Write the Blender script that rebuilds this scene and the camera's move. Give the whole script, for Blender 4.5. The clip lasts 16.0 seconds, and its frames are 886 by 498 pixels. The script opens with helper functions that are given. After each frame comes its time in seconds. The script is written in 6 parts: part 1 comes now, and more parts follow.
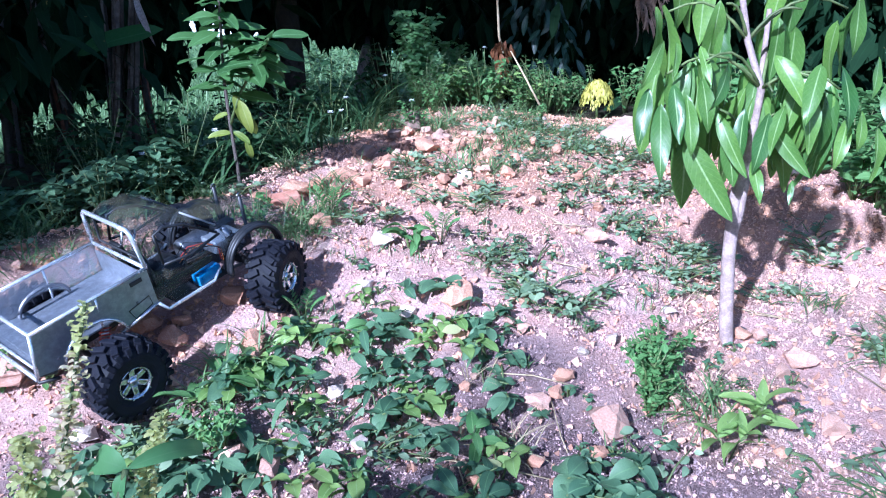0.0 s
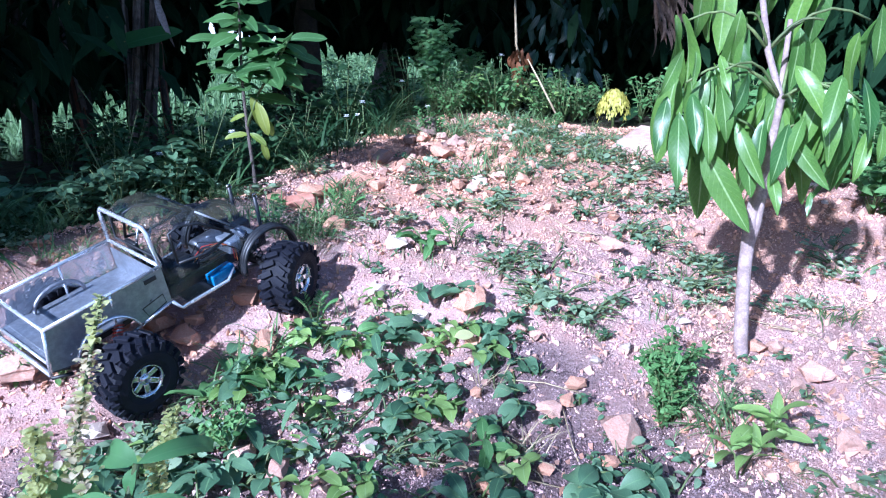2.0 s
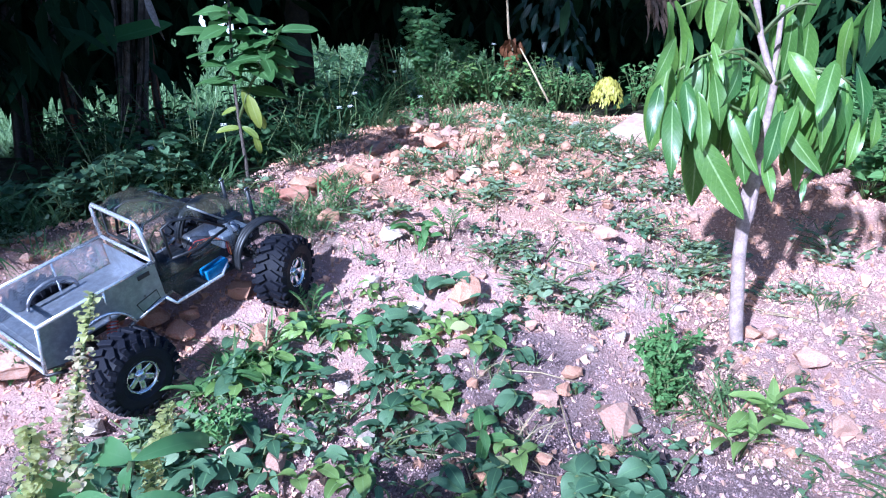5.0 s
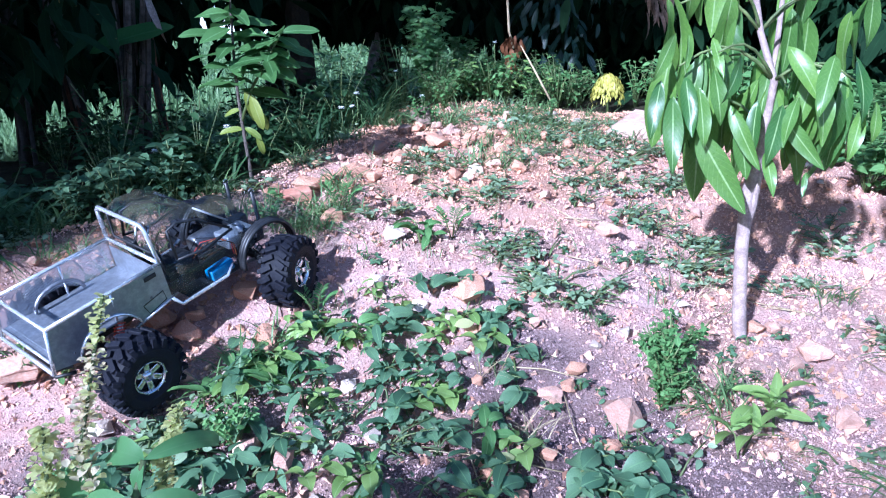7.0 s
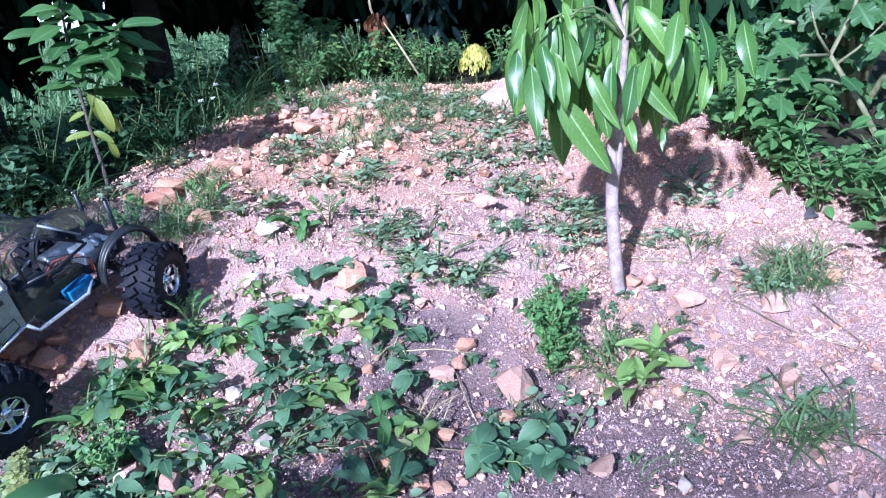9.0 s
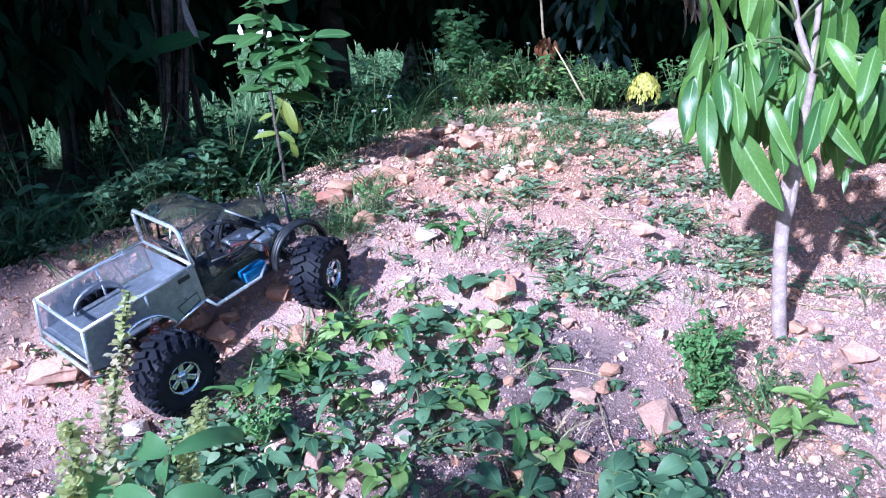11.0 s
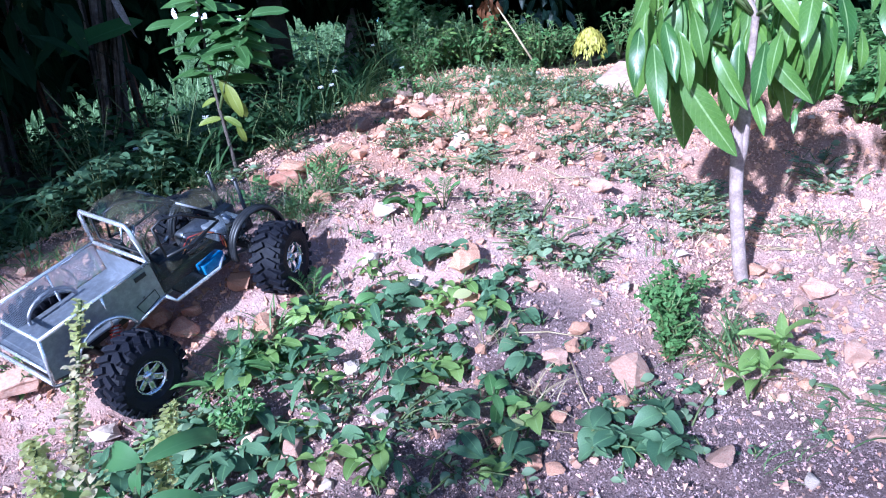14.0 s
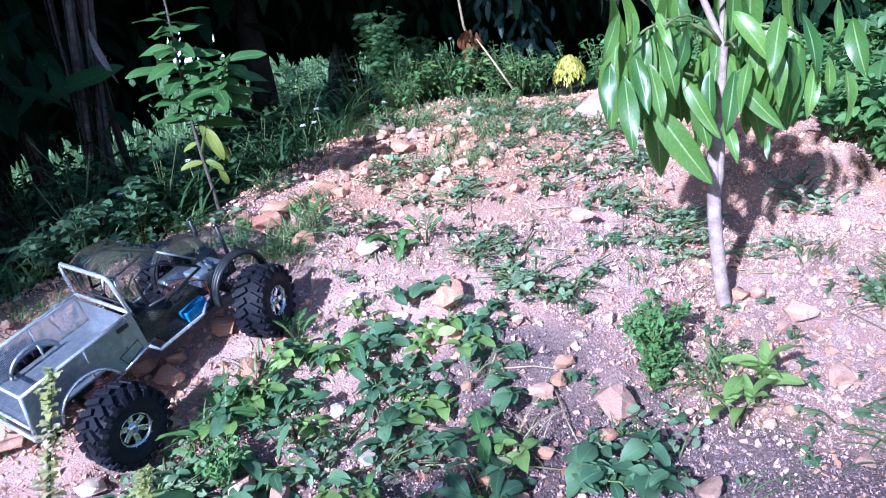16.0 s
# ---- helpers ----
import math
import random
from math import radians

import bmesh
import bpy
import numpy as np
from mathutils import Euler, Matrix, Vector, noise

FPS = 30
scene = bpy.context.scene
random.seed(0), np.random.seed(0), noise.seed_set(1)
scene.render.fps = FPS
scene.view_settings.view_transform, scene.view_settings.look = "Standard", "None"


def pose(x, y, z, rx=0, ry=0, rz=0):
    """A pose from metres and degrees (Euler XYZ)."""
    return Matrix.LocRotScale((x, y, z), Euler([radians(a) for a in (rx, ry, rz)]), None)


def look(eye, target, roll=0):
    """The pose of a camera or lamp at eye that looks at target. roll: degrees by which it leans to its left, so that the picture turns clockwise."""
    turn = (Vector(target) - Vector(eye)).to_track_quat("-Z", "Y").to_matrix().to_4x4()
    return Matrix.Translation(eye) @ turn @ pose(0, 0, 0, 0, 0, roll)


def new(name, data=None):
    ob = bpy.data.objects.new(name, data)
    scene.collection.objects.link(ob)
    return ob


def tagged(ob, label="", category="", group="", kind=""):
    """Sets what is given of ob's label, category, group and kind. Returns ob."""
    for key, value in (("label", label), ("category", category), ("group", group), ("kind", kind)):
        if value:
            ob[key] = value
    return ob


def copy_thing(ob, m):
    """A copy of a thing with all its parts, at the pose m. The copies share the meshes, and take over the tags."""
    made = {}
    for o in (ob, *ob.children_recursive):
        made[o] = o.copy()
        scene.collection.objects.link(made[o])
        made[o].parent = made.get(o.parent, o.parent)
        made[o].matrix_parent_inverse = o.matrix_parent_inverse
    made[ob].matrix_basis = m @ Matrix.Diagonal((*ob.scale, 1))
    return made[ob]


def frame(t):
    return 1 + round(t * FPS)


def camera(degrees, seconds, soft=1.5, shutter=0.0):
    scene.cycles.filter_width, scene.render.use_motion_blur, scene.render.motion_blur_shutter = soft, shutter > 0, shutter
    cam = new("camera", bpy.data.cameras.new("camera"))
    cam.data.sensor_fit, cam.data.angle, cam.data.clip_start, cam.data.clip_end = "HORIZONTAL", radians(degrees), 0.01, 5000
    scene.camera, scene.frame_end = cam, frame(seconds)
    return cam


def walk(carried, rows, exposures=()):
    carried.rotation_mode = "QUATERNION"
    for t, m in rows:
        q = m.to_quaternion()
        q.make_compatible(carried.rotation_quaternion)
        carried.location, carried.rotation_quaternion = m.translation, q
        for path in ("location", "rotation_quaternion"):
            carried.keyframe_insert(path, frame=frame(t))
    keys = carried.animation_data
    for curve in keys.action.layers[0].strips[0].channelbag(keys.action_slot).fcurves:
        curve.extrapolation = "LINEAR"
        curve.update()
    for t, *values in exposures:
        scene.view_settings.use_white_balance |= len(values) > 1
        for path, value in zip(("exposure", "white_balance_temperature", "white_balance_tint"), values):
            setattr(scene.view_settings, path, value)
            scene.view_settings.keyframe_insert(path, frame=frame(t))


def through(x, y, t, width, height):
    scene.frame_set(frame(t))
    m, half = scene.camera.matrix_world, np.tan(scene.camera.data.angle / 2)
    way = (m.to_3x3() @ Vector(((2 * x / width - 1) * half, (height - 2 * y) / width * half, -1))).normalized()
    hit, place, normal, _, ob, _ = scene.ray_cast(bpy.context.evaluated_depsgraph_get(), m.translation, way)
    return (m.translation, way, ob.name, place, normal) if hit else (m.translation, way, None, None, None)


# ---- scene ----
# Camera: held by hand, almost standing still, panning over the mound.
cam = camera(61.5, 16.0, soft=1.15)
PATH = [
    (0.0, -0.0006, 0.0011, 0.6297, 72.127, 0.979, -1.347),
    (0.5, -0.0014, 0.0015, 0.6283, 72.108, 0.607, -0.946),
    (1.0, -0.0013, 0.0044, 0.6253, 72.021, 0.411, -0.592),
    (1.5, 0.0010, 0.0031, 0.6253, 72.137, 0.589, -0.927),
    (2.0, -0.0034, 0.0025, 0.6241, 72.739, 0.097, -0.092),
    (2.5, -0.0054, -0.0033, 0.6228, 72.617, -0.323, 0.235),
    (3.0, -0.0013, -0.0024, 0.6193, 72.034, -0.009, 0.219),
    (3.5, -0.0000, -0.0000, 0.6200, 72.000, -0.000, -0.000),
    (4.0, -0.0009, 0.0062, 0.6233, 72.149, 0.595, -0.442),
    (4.2, -0.0020, 0.0070, 0.6233, 72.160, 0.470, -0.320),
    (6.3, -0.0020, 0.0015, 0.6262, 71.710, 1.750, -1.160),
    (6.5, -0.0023, 0.0011, 0.6263, 71.867, 1.709, -0.891),
    (7.0, -0.0034, -0.0011, 0.6266, 71.871, 1.466, -0.688),
    (7.5, 0.0055, -0.0062, 0.6231, 68.509, 2.855, -2.979),
    (8.0, 0.0082, -0.0014, 0.6240, 67.929, 3.592, -4.124),
    (8.5, 0.0179, 0.0029, 0.6239, 67.646, 4.945, -5.910),
    (9.0, 0.0240, 0.0218, 0.6255, 69.686, 4.760, -10.499),
    (9.5, 0.0062, 0.0080, 0.6232, 71.769, 2.383, 0.827),
    (9.7, 0.0032, 0.0067, 0.6216, 72.573, 2.209, 2.991),
    (11.8, 0.0120, -0.0060, 0.6175, 72.150, 3.050, 1.500),
    (12.0, 0.0130, -0.0076, 0.6171, 71.830, 3.052, 1.487),
    (12.5, 0.0259, 0.0127, 0.6128, 68.415, 5.345, -3.099),
    (13.0, 0.0221, 0.0084, 0.6170, 70.098, 4.167, -2.131),
    (13.5, 0.0180, 0.0090, 0.6188, 69.766, 7.009, -3.039),
    (14.0, 0.0083, 0.0143, 0.6191, 69.606, 6.560, -2.485),
    (14.5, 0.0158, 0.0141, 0.6137, 69.802, 6.563, -2.713),
    (15.0, 0.0242, 0.0126, 0.6131, 70.002, 6.261, -3.363),
    (15.5, 0.0230, 0.0134, 0.6141, 69.924, 6.146, -3.005),
    (16.0, 0.0296, 0.0163, 0.6373, 71.334, 8.501, -3.702),
]

walk(cam, [(r[0], pose(*r[1:])) for r in PATH], exposures=[(0.0, 1.31, 4620, 16.5), (7.0, 1.31, 4620, 16.5), (9.5, 1.23, 4680, 16.0), (12.0, 1.25, 4640, 16.5), (16.0, 1.27, 4680, 16.5)])

# World and sun: a low afternoon sun behind the camera; shade trees are added.
SUN_DIR = Vector((-0.47, -0.71, 0.53)).normalized()
world = bpy.data.worlds.new("sky")
scene.world = world
world.use_nodes = True
wn = world.node_tree.nodes
sky = wn.new("ShaderNodeTexSky")
sky.sky_type, sky.sun_disc = "NISHITA", False
sky.sun_elevation = math.asin(SUN_DIR.z)
sky.sun_rotation = math.atan2(SUN_DIR.x, SUN_DIR.y)
world.node_tree.links.new(sky.outputs[0], wn["Background"].inputs[0])
wn["Background"].inputs[1].default_value = 0.092
sun_data = bpy.data.lights.new("sun", "SUN")
sun_data.energy, sun_data.angle, sun_data.color = 5.0, radians(1.4), (1.0, 0.95, 0.89)
sun = new("sun", sun_data)
sun.matrix_world = look(tuple(SUN_DIR * 30), (0, 0, 0))


# ---- materials ----
def material(name):
    m = bpy.data.materials.new(name)
    m.use_nodes = True
    t = m.node_tree
    return m, t, t.nodes["Principled BSDF"]


def node(t, kind, **values):
    n = t.nodes.new(kind)
    for key, value in values.items():
        n.inputs[key.replace("_", " ")].default_value = value
    return n


def mixed(t, fac, a, b, blend="MIX"):
    """A colour mix; a and b are sockets or colours."""
    n = t.nodes.new("ShaderNodeMix")
    n.data_type, n.blend_type = "RGBA", blend
    for value, slot in ((fac, 0), (a, 6), (b, 7)):
        if isinstance(value, bpy.types.NodeSocket):
            t.links.new(value, n.inputs[slot])
        else:
            n.inputs[slot].default_value = value if slot == 0 else (*value, 1)
    return n.outputs[2]


def stepped(t, value, low, high, a=0.0, b=1.0):
    n = t.nodes.new("ShaderNodeMapRange")
    n.interpolation_type = "SMOOTHSTEP"
    t.links.new(value, n.inputs[0])
    for i, v in enumerate((low, high, a, b)):
        n.inputs[1 + i].default_value = v
    return n.outputs[0]


def grain(t, scale, detail=4.0, rough=0.6, coords="Object"):
    c = t.nodes.new("ShaderNodeTexCoord")
    n = node(t, "ShaderNodeTexNoise", Scale=scale, Detail=detail, Roughness=rough)
    t.links.new(c.outputs[coords], n.inputs["Vector"])
    return n.outputs["Fac"]


def relief(t, shader, height, strength, distance=0.01):
    n = node(t, "ShaderNodeBump", Strength=strength, Distance=distance)
    t.links.new(height, n.inputs["Height"])
    t.links.new(n.outputs[0], shader.inputs["Normal"])


def earth_change(t, geo, low=1.25, high=1.95, most=0.8):
    """How far up the mound a place lies, with a ragged border."""
    cut = t.nodes.new("ShaderNodeSeparateXYZ")
    t.links.new(geo.outputs["Position"], cut.inputs[0])
    add = t.nodes.new("ShaderNodeMath")
    t.links.new(cut.outputs[1], add.inputs[0])
    t.links.new(stepped(t, grain(t, 3.0), 0.3, 0.7, -0.3, 0.3), add.inputs[1])
    return stepped(t, add.outputs[0], low, high, 0.0, most)


def surface(name, a, b, scale=30.0, rough=0.7, metal=0.0, bump=0.3, distance=0.002, tint=None, vary=0.25, crest=None):
    """A mottled surface between two colours, with grain and a shade of its own for each piece."""
    m, t, s = material(name)
    coarse, small = grain(t, scale), grain(t, scale * 6, 5.0, 0.7)
    col = mixed(t, stepped(t, coarse, 0.3, 0.7), a, b)
    if tint:
        col = mixed(t, stepped(t, grain(t, 2.2), 0.44, 0.62, 0.0, 0.75), col, tint)
    info = t.nodes.new("ShaderNodeObjectInfo")
    geo = t.nodes.new("ShaderNodeNewGeometry")
    if crest:  # the upper heap is of another, more orange earth
        col = mixed(t, earth_change(t, geo), col, crest)
    add = t.nodes.new("ShaderNodeMath")
    add.operation = "FRACT"
    both = t.nodes.new("ShaderNodeMath")
    t.links.new(info.outputs["Random"], both.inputs[0])
    t.links.new(geo.outputs["Random Per Island"], both.inputs[1])
    t.links.new(both.outputs[0], add.inputs[0])
    tone = stepped(t, add.outputs[0], 0.0, 1.0, 1 - vary, 1 + vary)
    shade = t.nodes.new("ShaderNodeVectorMath")
    shade.operation = "SCALE"
    t.links.new(col, shade.inputs[0])
    t.links.new(tone, shade.inputs["Scale"])
    speck = mixed(t, stepped(t, small, 0.35, 0.75), (0.78, 0.78, 0.78), (1.15, 1.15, 1.15))
    t.links.new(mixed(t, 1.0, shade.outputs[0], speck, "MULTIPLY"), s.inputs["Base Color"])
    t.links.new(stepped(t, coarse, 0.2, 0.8, max(0.03, rough - 0.1), min(1.0, rough + 0.12)), s.inputs["Roughness"])
    s.inputs["Metallic"].default_value = metal
    if bump:
        relief(t, s, small, bump, distance)
    return m


def leaf_paint(name, dark, light, vein, rough=0.42, through=0.28, veins=11.0, spots=(0.30, 0.22, 0.06), spotted=0.70, shine=0.5):
    """A leaf: veins by its own length and width, a shade for each leaf, light that passes through."""
    m, t, s = material(name)
    uv = t.nodes.new("ShaderNodeUVMap")
    sep = t.nodes.new("ShaderNodeSeparateXYZ")
    t.links.new(uv.outputs[0], sep.inputs[0])
    across = t.nodes.new("ShaderNodeMath")
    across.operation = "ABSOLUTE"
    t.links.new(sep.outputs[1], across.inputs[0])
    rib = stepped(t, across.outputs[0], 0.03, 0.10, 1.0, 0.0)
    slant = t.nodes.new("ShaderNodeMath")
    slant.operation = "MULTIPLY_ADD"
    t.links.new(across.outputs[0], slant.inputs[0])
    slant.inputs[1].default_value = -0.22
    t.links.new(sep.outputs[0], slant.inputs[2])
    wave = t.nodes.new("ShaderNodeMath")
    wave.operation = "MULTIPLY"
    t.links.new(slant.outputs[0], wave.inputs[0])
    wave.inputs[1].default_value = veins
    saw = t.nodes.new("ShaderNodeMath")
    saw.operation = "PINGPONG"
    t.links.new(wave.outputs[0], saw.inputs[0])
    saw.inputs[1].default_value = 0.5
    side = stepped(t, saw.outputs[0], 0.0, 0.10, 0.22, 0.0)
    info, geo = t.nodes.new("ShaderNodeObjectInfo"), t.nodes.new("ShaderNodeNewGeometry")
    both, one = t.nodes.new("ShaderNodeMath"), t.nodes.new("ShaderNodeMath")
    one.operation = "FRACT"
    t.links.new(info.outputs["Random"], both.inputs[0])
    t.links.new(geo.outputs["Random Per Island"], both.inputs[1])
    t.links.new(both.outputs[0], one.inputs[0])
    col = mixed(t, one.outputs[0], dark, light)
    lines = t.nodes.new("ShaderNodeMath")
    lines.operation = "MAXIMUM"
    t.links.new(rib, lines.inputs[0])
    t.links.new(side, lines.inputs[1])
    col = mixed(t, lines.outputs[0], col, vein)
    blotch = grain(t, 60.0, 3.0)
    col = mixed(t, stepped(t, blotch, spotted, spotted + 0.08, 0.0, 0.7), col, spots)
    col = mixed(t, stepped(t, grain(t, 25.0), 0.3, 0.7, 0.0, 0.35), col, dark)
    t.links.new(col, s.inputs["Base Color"])
    t.links.new(stepped(t, grain(t, 40.0), 0.3, 0.7, rough - 0.06, rough + 0.12), s.inputs["Roughness"])
    s.inputs["Specular IOR Level"].default_value = shine
    relief(t, s, saw.outputs[0], 0.05, 0.001)
    glow = t.nodes.new("ShaderNodeBsdfTranslucent")
    t.links.new(mixed(t, 0.5, col, light), glow.inputs[0])
    mix = t.nodes.new("ShaderNodeMixShader")
    mix.inputs[0].default_value = through
    t.links.new(s.outputs[0], mix.inputs[1])
    t.links.new(glow.outputs[0], mix.inputs[2])
    t.links.new(mix.outputs[0], t.nodes["Material Output"].inputs[0])
    return m


def ground_paint():
    """Pale pinkish rubble soil on the mound, dark humus in the garden, grass green far away."""
    m, t, s = material("soil")
    geo = t.nodes.new("ShaderNodeNewGeometry")
    at = t.nodes.new("ShaderNodeAttribute")
    at.attribute_name = "rubble"
    big, mid, fine = grain(t, 3.5), grain(t, 28.0, 6.0), grain(t, 240.0, 4.0, 0.75)
    pale = mixed(t, stepped(t, mid, 0.30, 0.72), (0.51, 0.315, 0.275), (0.60, 0.44, 0.41))
    pale = mixed(t, stepped(t, big, 0.42, 0.66, 0.0, 0.75), pale, (0.44, 0.28, 0.21))
    pale = mixed(t, earth_change(t, geo), pale, (0.50, 0.275, 0.175))
    stain = grain(t, 6.5, 5.0, 0.65)
    pale = mixed(t, stepped(t, stain, 0.54, 0.68, 0.0, 0.4), pale, (0.20, 0.135, 0.13))
    pale = mixed(t, stepped(t, fine, 0.30, 0.70), mixed(t, 1.0, pale, (0.70, 0.63, 0.62), "MULTIPLY"), pale)
    # darker soil patches, with the near slope's shade painted into them
    dark_soil_shade = t.nodes.new("ShaderNodeAttribute")
    dark_soil_shade.attribute_name = "dark_soil_shade"
    pale = mixed(t, stepped(t, dark_soil_shade.outputs["Fac"], 0.0, 1.0, 0.0, 0.85), pale, mixed(t, stepped(t, fine, 0.3, 0.7), (0.085, 0.057, 0.06), (0.22, 0.155, 0.16)))
    humus = mixed(t, stepped(t, mid, 0.3, 0.7), (0.020, 0.016, 0.010), (0.05, 0.045, 0.022))
    meadow = mixed(t, stepped(t, mid, 0.3, 0.7), (0.07, 0.13, 0.045), (0.15, 0.23, 0.09))
    humus = mixed(t, earth_change(t, geo, 3.4, 4.2, 1.0), humus, meadow)
    t.links.new(mixed(t, at.outputs["Fac"], humus, pale), s.inputs["Base Color"])
    s.inputs["Roughness"].default_value = 0.95
    s.inputs["Specular IOR Level"].default_value = 0.2
    relief(t, s, fine, 1.0, 0.006)
    return m


SOIL = ground_paint()
STONE_ORANGE = surface("orange_stone", (0.50, 0.21, 0.12), (0.63, 0.38, 0.26), 26.0, 0.85, bump=0.6)
STONE_PINK = surface("pink_stone", (0.52, 0.265, 0.185), (0.63, 0.42, 0.33), 22.0, 0.85, bump=0.6)
STONE_WHITE = surface("pale_stone", (0.50, 0.37, 0.30), (0.68, 0.56, 0.48), 24.0, 0.85, bump=0.5)
SANDSTONE = surface("sandstone", (0.40, 0.25, 0.19), (0.54, 0.385, 0.31), 16.0, 0.9, bump=0.7)
STONE_OCHRE = surface("ochre_stone", (0.34, 0.19, 0.07), (0.62, 0.46, 0.28), 40.0, 0.85, bump=0.6)
BRICK_RED = surface("red_brick", (0.42, 0.17, 0.11), (0.52, 0.27, 0.19), 30.0, 0.9, bump=0.5)
STONE_DARK = surface("dark_stone", (0.05, 0.05, 0.055), (0.12, 0.11, 0.12), 30.0, 0.8, bump=0.5)
GRAVEL_DARK = surface("dark_gravel", (0.15, 0.095, 0.095), (0.36, 0.26, 0.265), 40.0, 0.9, bump=0.0, vary=0.45)
GRAVEL = surface("gravel", (0.56, 0.335, 0.31), (0.66, 0.465, 0.46), 14.0, 0.9, bump=0.0, tint=(0.64, 0.40, 0.33), vary=0.24, crest=(0.68, 0.40, 0.27))
RUBBLE = surface("rubble", (0.53, 0.26, 0.165), (0.68, 0.45, 0.36), 9.0, 0.9, bump=0.3, tint=(0.60, 0.32, 0.19), vary=0.28, crest=(0.66, 0.35, 0.21))
BARK = surface("grey_bark", (0.055, 0.044, 0.036), (0.12, 0.098, 0.085), 30.0, 0.9, bump=0.9, distance=0.006)
BUSH_STEM = surface("olive_branch", (0.15, 0.15, 0.07), (0.27, 0.25, 0.14), 50.0, 0.7, bump=0.5)
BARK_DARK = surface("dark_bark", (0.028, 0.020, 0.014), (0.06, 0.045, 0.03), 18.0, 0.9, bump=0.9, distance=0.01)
BARK_PALE = surface("sapling_bark", (0.20, 0.145, 0.13), (0.35, 0.27, 0.255), 45.0, 0.85, bump=0.8, distance=0.002)
SHEATH = surface("dry_sheath", (0.055, 0.040, 0.032), (0.18, 0.142, 0.116), 22.0, 0.85, bump=0.9, distance=0.006)
SHEATH_RED = surface("red_sheath", (0.08, 0.026, 0.014), (0.17, 0.065, 0.032), 18.0, 0.8, bump=0.8, distance=0.005)
STRAW = surface("straw", (0.30, 0.22, 0.12), (0.50, 0.41, 0.26), 60.0, 0.9, bump=0.3)
STEM = surface("green_stem", (0.07, 0.105, 0.03), (0.14, 0.175, 0.06), 60.0, 0.6, bump=0.2)
MANGO = leaf_paint("mango_leaf", (0.045, 0.120, 0.028), (0.175, 0.305, 0.055), (0.34, 0.47, 0.20), 0.32, 0.38, 11.0)
SAPLING = leaf_paint("sapling_leaf", (0.048, 0.115, 0.030), (0.085, 0.18, 0.050), (0.15, 0.28, 0.11), 0.5, 0.34)
YELLOWED = leaf_paint("yellowed_leaf", (0.13, 0.20, 0.030), (0.28, 0.31, 0.05), (0.34, 0.38, 0.12), 0.5, 0.4)
WEED = leaf_paint("weed_leaf", (0.052, 0.110, 0.058), (0.150, 0.245, 0.128), (0.15, 0.26, 0.12), 0.50, 0.28, shine=0.35)
WEED_BRIGHT = leaf_paint("bright_weed_leaf", (0.075, 0.17, 0.050), (0.165, 0.30, 0.10), (0.22, 0.36, 0.14), 0.5, 0.32, shine=0.35)
LIME = leaf_paint("lime_weed_leaf", (0.15, 0.25, 0.06), (0.27, 0.38, 0.11), (0.30, 0.42, 0.16), 0.45, 0.34)
# weed green darkened; the garden's shade is put into this colour
WEED_SHADED = leaf_paint("shaded_weed_leaf", (0.017, 0.044, 0.016), (0.040, 0.088, 0.030), (0.05, 0.10, 0.04), 0.6, 0.25, shine=0.25)
CREEPER = leaf_paint("creeper_leaf", (0.13, 0.20, 0.11), (0.28, 0.35, 0.205), (0.2, 0.25, 0.14), 0.55, 0.25)
GRASS = leaf_paint("grass_blade", (0.085, 0.155, 0.055), (0.18, 0.26, 0.10), (0.16, 0.25, 0.09), 0.5, 0.3, 1.0)
FIELD = leaf_paint("field_grass", (0.09, 0.165, 0.065), (0.19, 0.29, 0.12), (0.20, 0.30, 0.13), 0.6, 0.3, 1.0)
# near-black leaf green; the deep shade within the crowns is put into it
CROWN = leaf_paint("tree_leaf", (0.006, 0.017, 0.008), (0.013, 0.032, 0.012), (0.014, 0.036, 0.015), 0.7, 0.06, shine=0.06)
BLUISH = leaf_paint("glossy_tree_leaf", (0.020, 0.050, 0.040), (0.036, 0.08, 0.062), (0.09, 0.16, 0.11), 0.35, 0.18)
BUSH = leaf_paint("bush_leaf", (0.040, 0.105, 0.028), (0.085, 0.175, 0.050), (0.11, 0.21, 0.075), 0.5, 0.34)
YELLOW = leaf_paint("yellow_leaf", (0.40, 0.37, 0.05), (0.62, 0.58, 0.14), (0.6, 0.55, 0.12), 0.5, 0.3)
DEAD = leaf_paint("dead_leaf", (0.13, 0.045, 0.015), (0.24, 0.09, 0.03), (0.28, 0.14, 0.06), 0.7, 0.2)
BRACT = leaf_paint("flower_bract", (0.46, 0.50, 0.18), (0.72, 0.72, 0.38), (0.6, 0.62, 0.34), 0.6, 0.55)
BRACT_DRY = leaf_paint("dry_bract", (0.52, 0.44, 0.26), (0.72, 0.63, 0.46), (0.55, 0.48, 0.32), 0.7, 0.35)
PETAL = leaf_paint("white_petal", (0.70, 0.72, 0.70), (0.82, 0.82, 0.80), (0.8, 0.8, 0.8), 0.6, 0.2)
ALUMINIUM = surface("brushed_aluminium", (0.34, 0.365, 0.42), (0.43, 0.455, 0.515), 14.0, 0.36, 0.8, 0.05, 0.0003, vary=0.06)
TUBE = surface("bright_tube", (0.74, 0.76, 0.80), (0.85, 0.87, 0.90), 60.0, 0.22, 0.7, 0.08, 0.0005, vary=0.04)
RUBBER = surface("tyre_rubber", (0.004, 0.0045, 0.009), (0.010, 0.011, 0.019), 60.0, 0.62, 0.0, 0.5, 0.0015, vary=0.1)
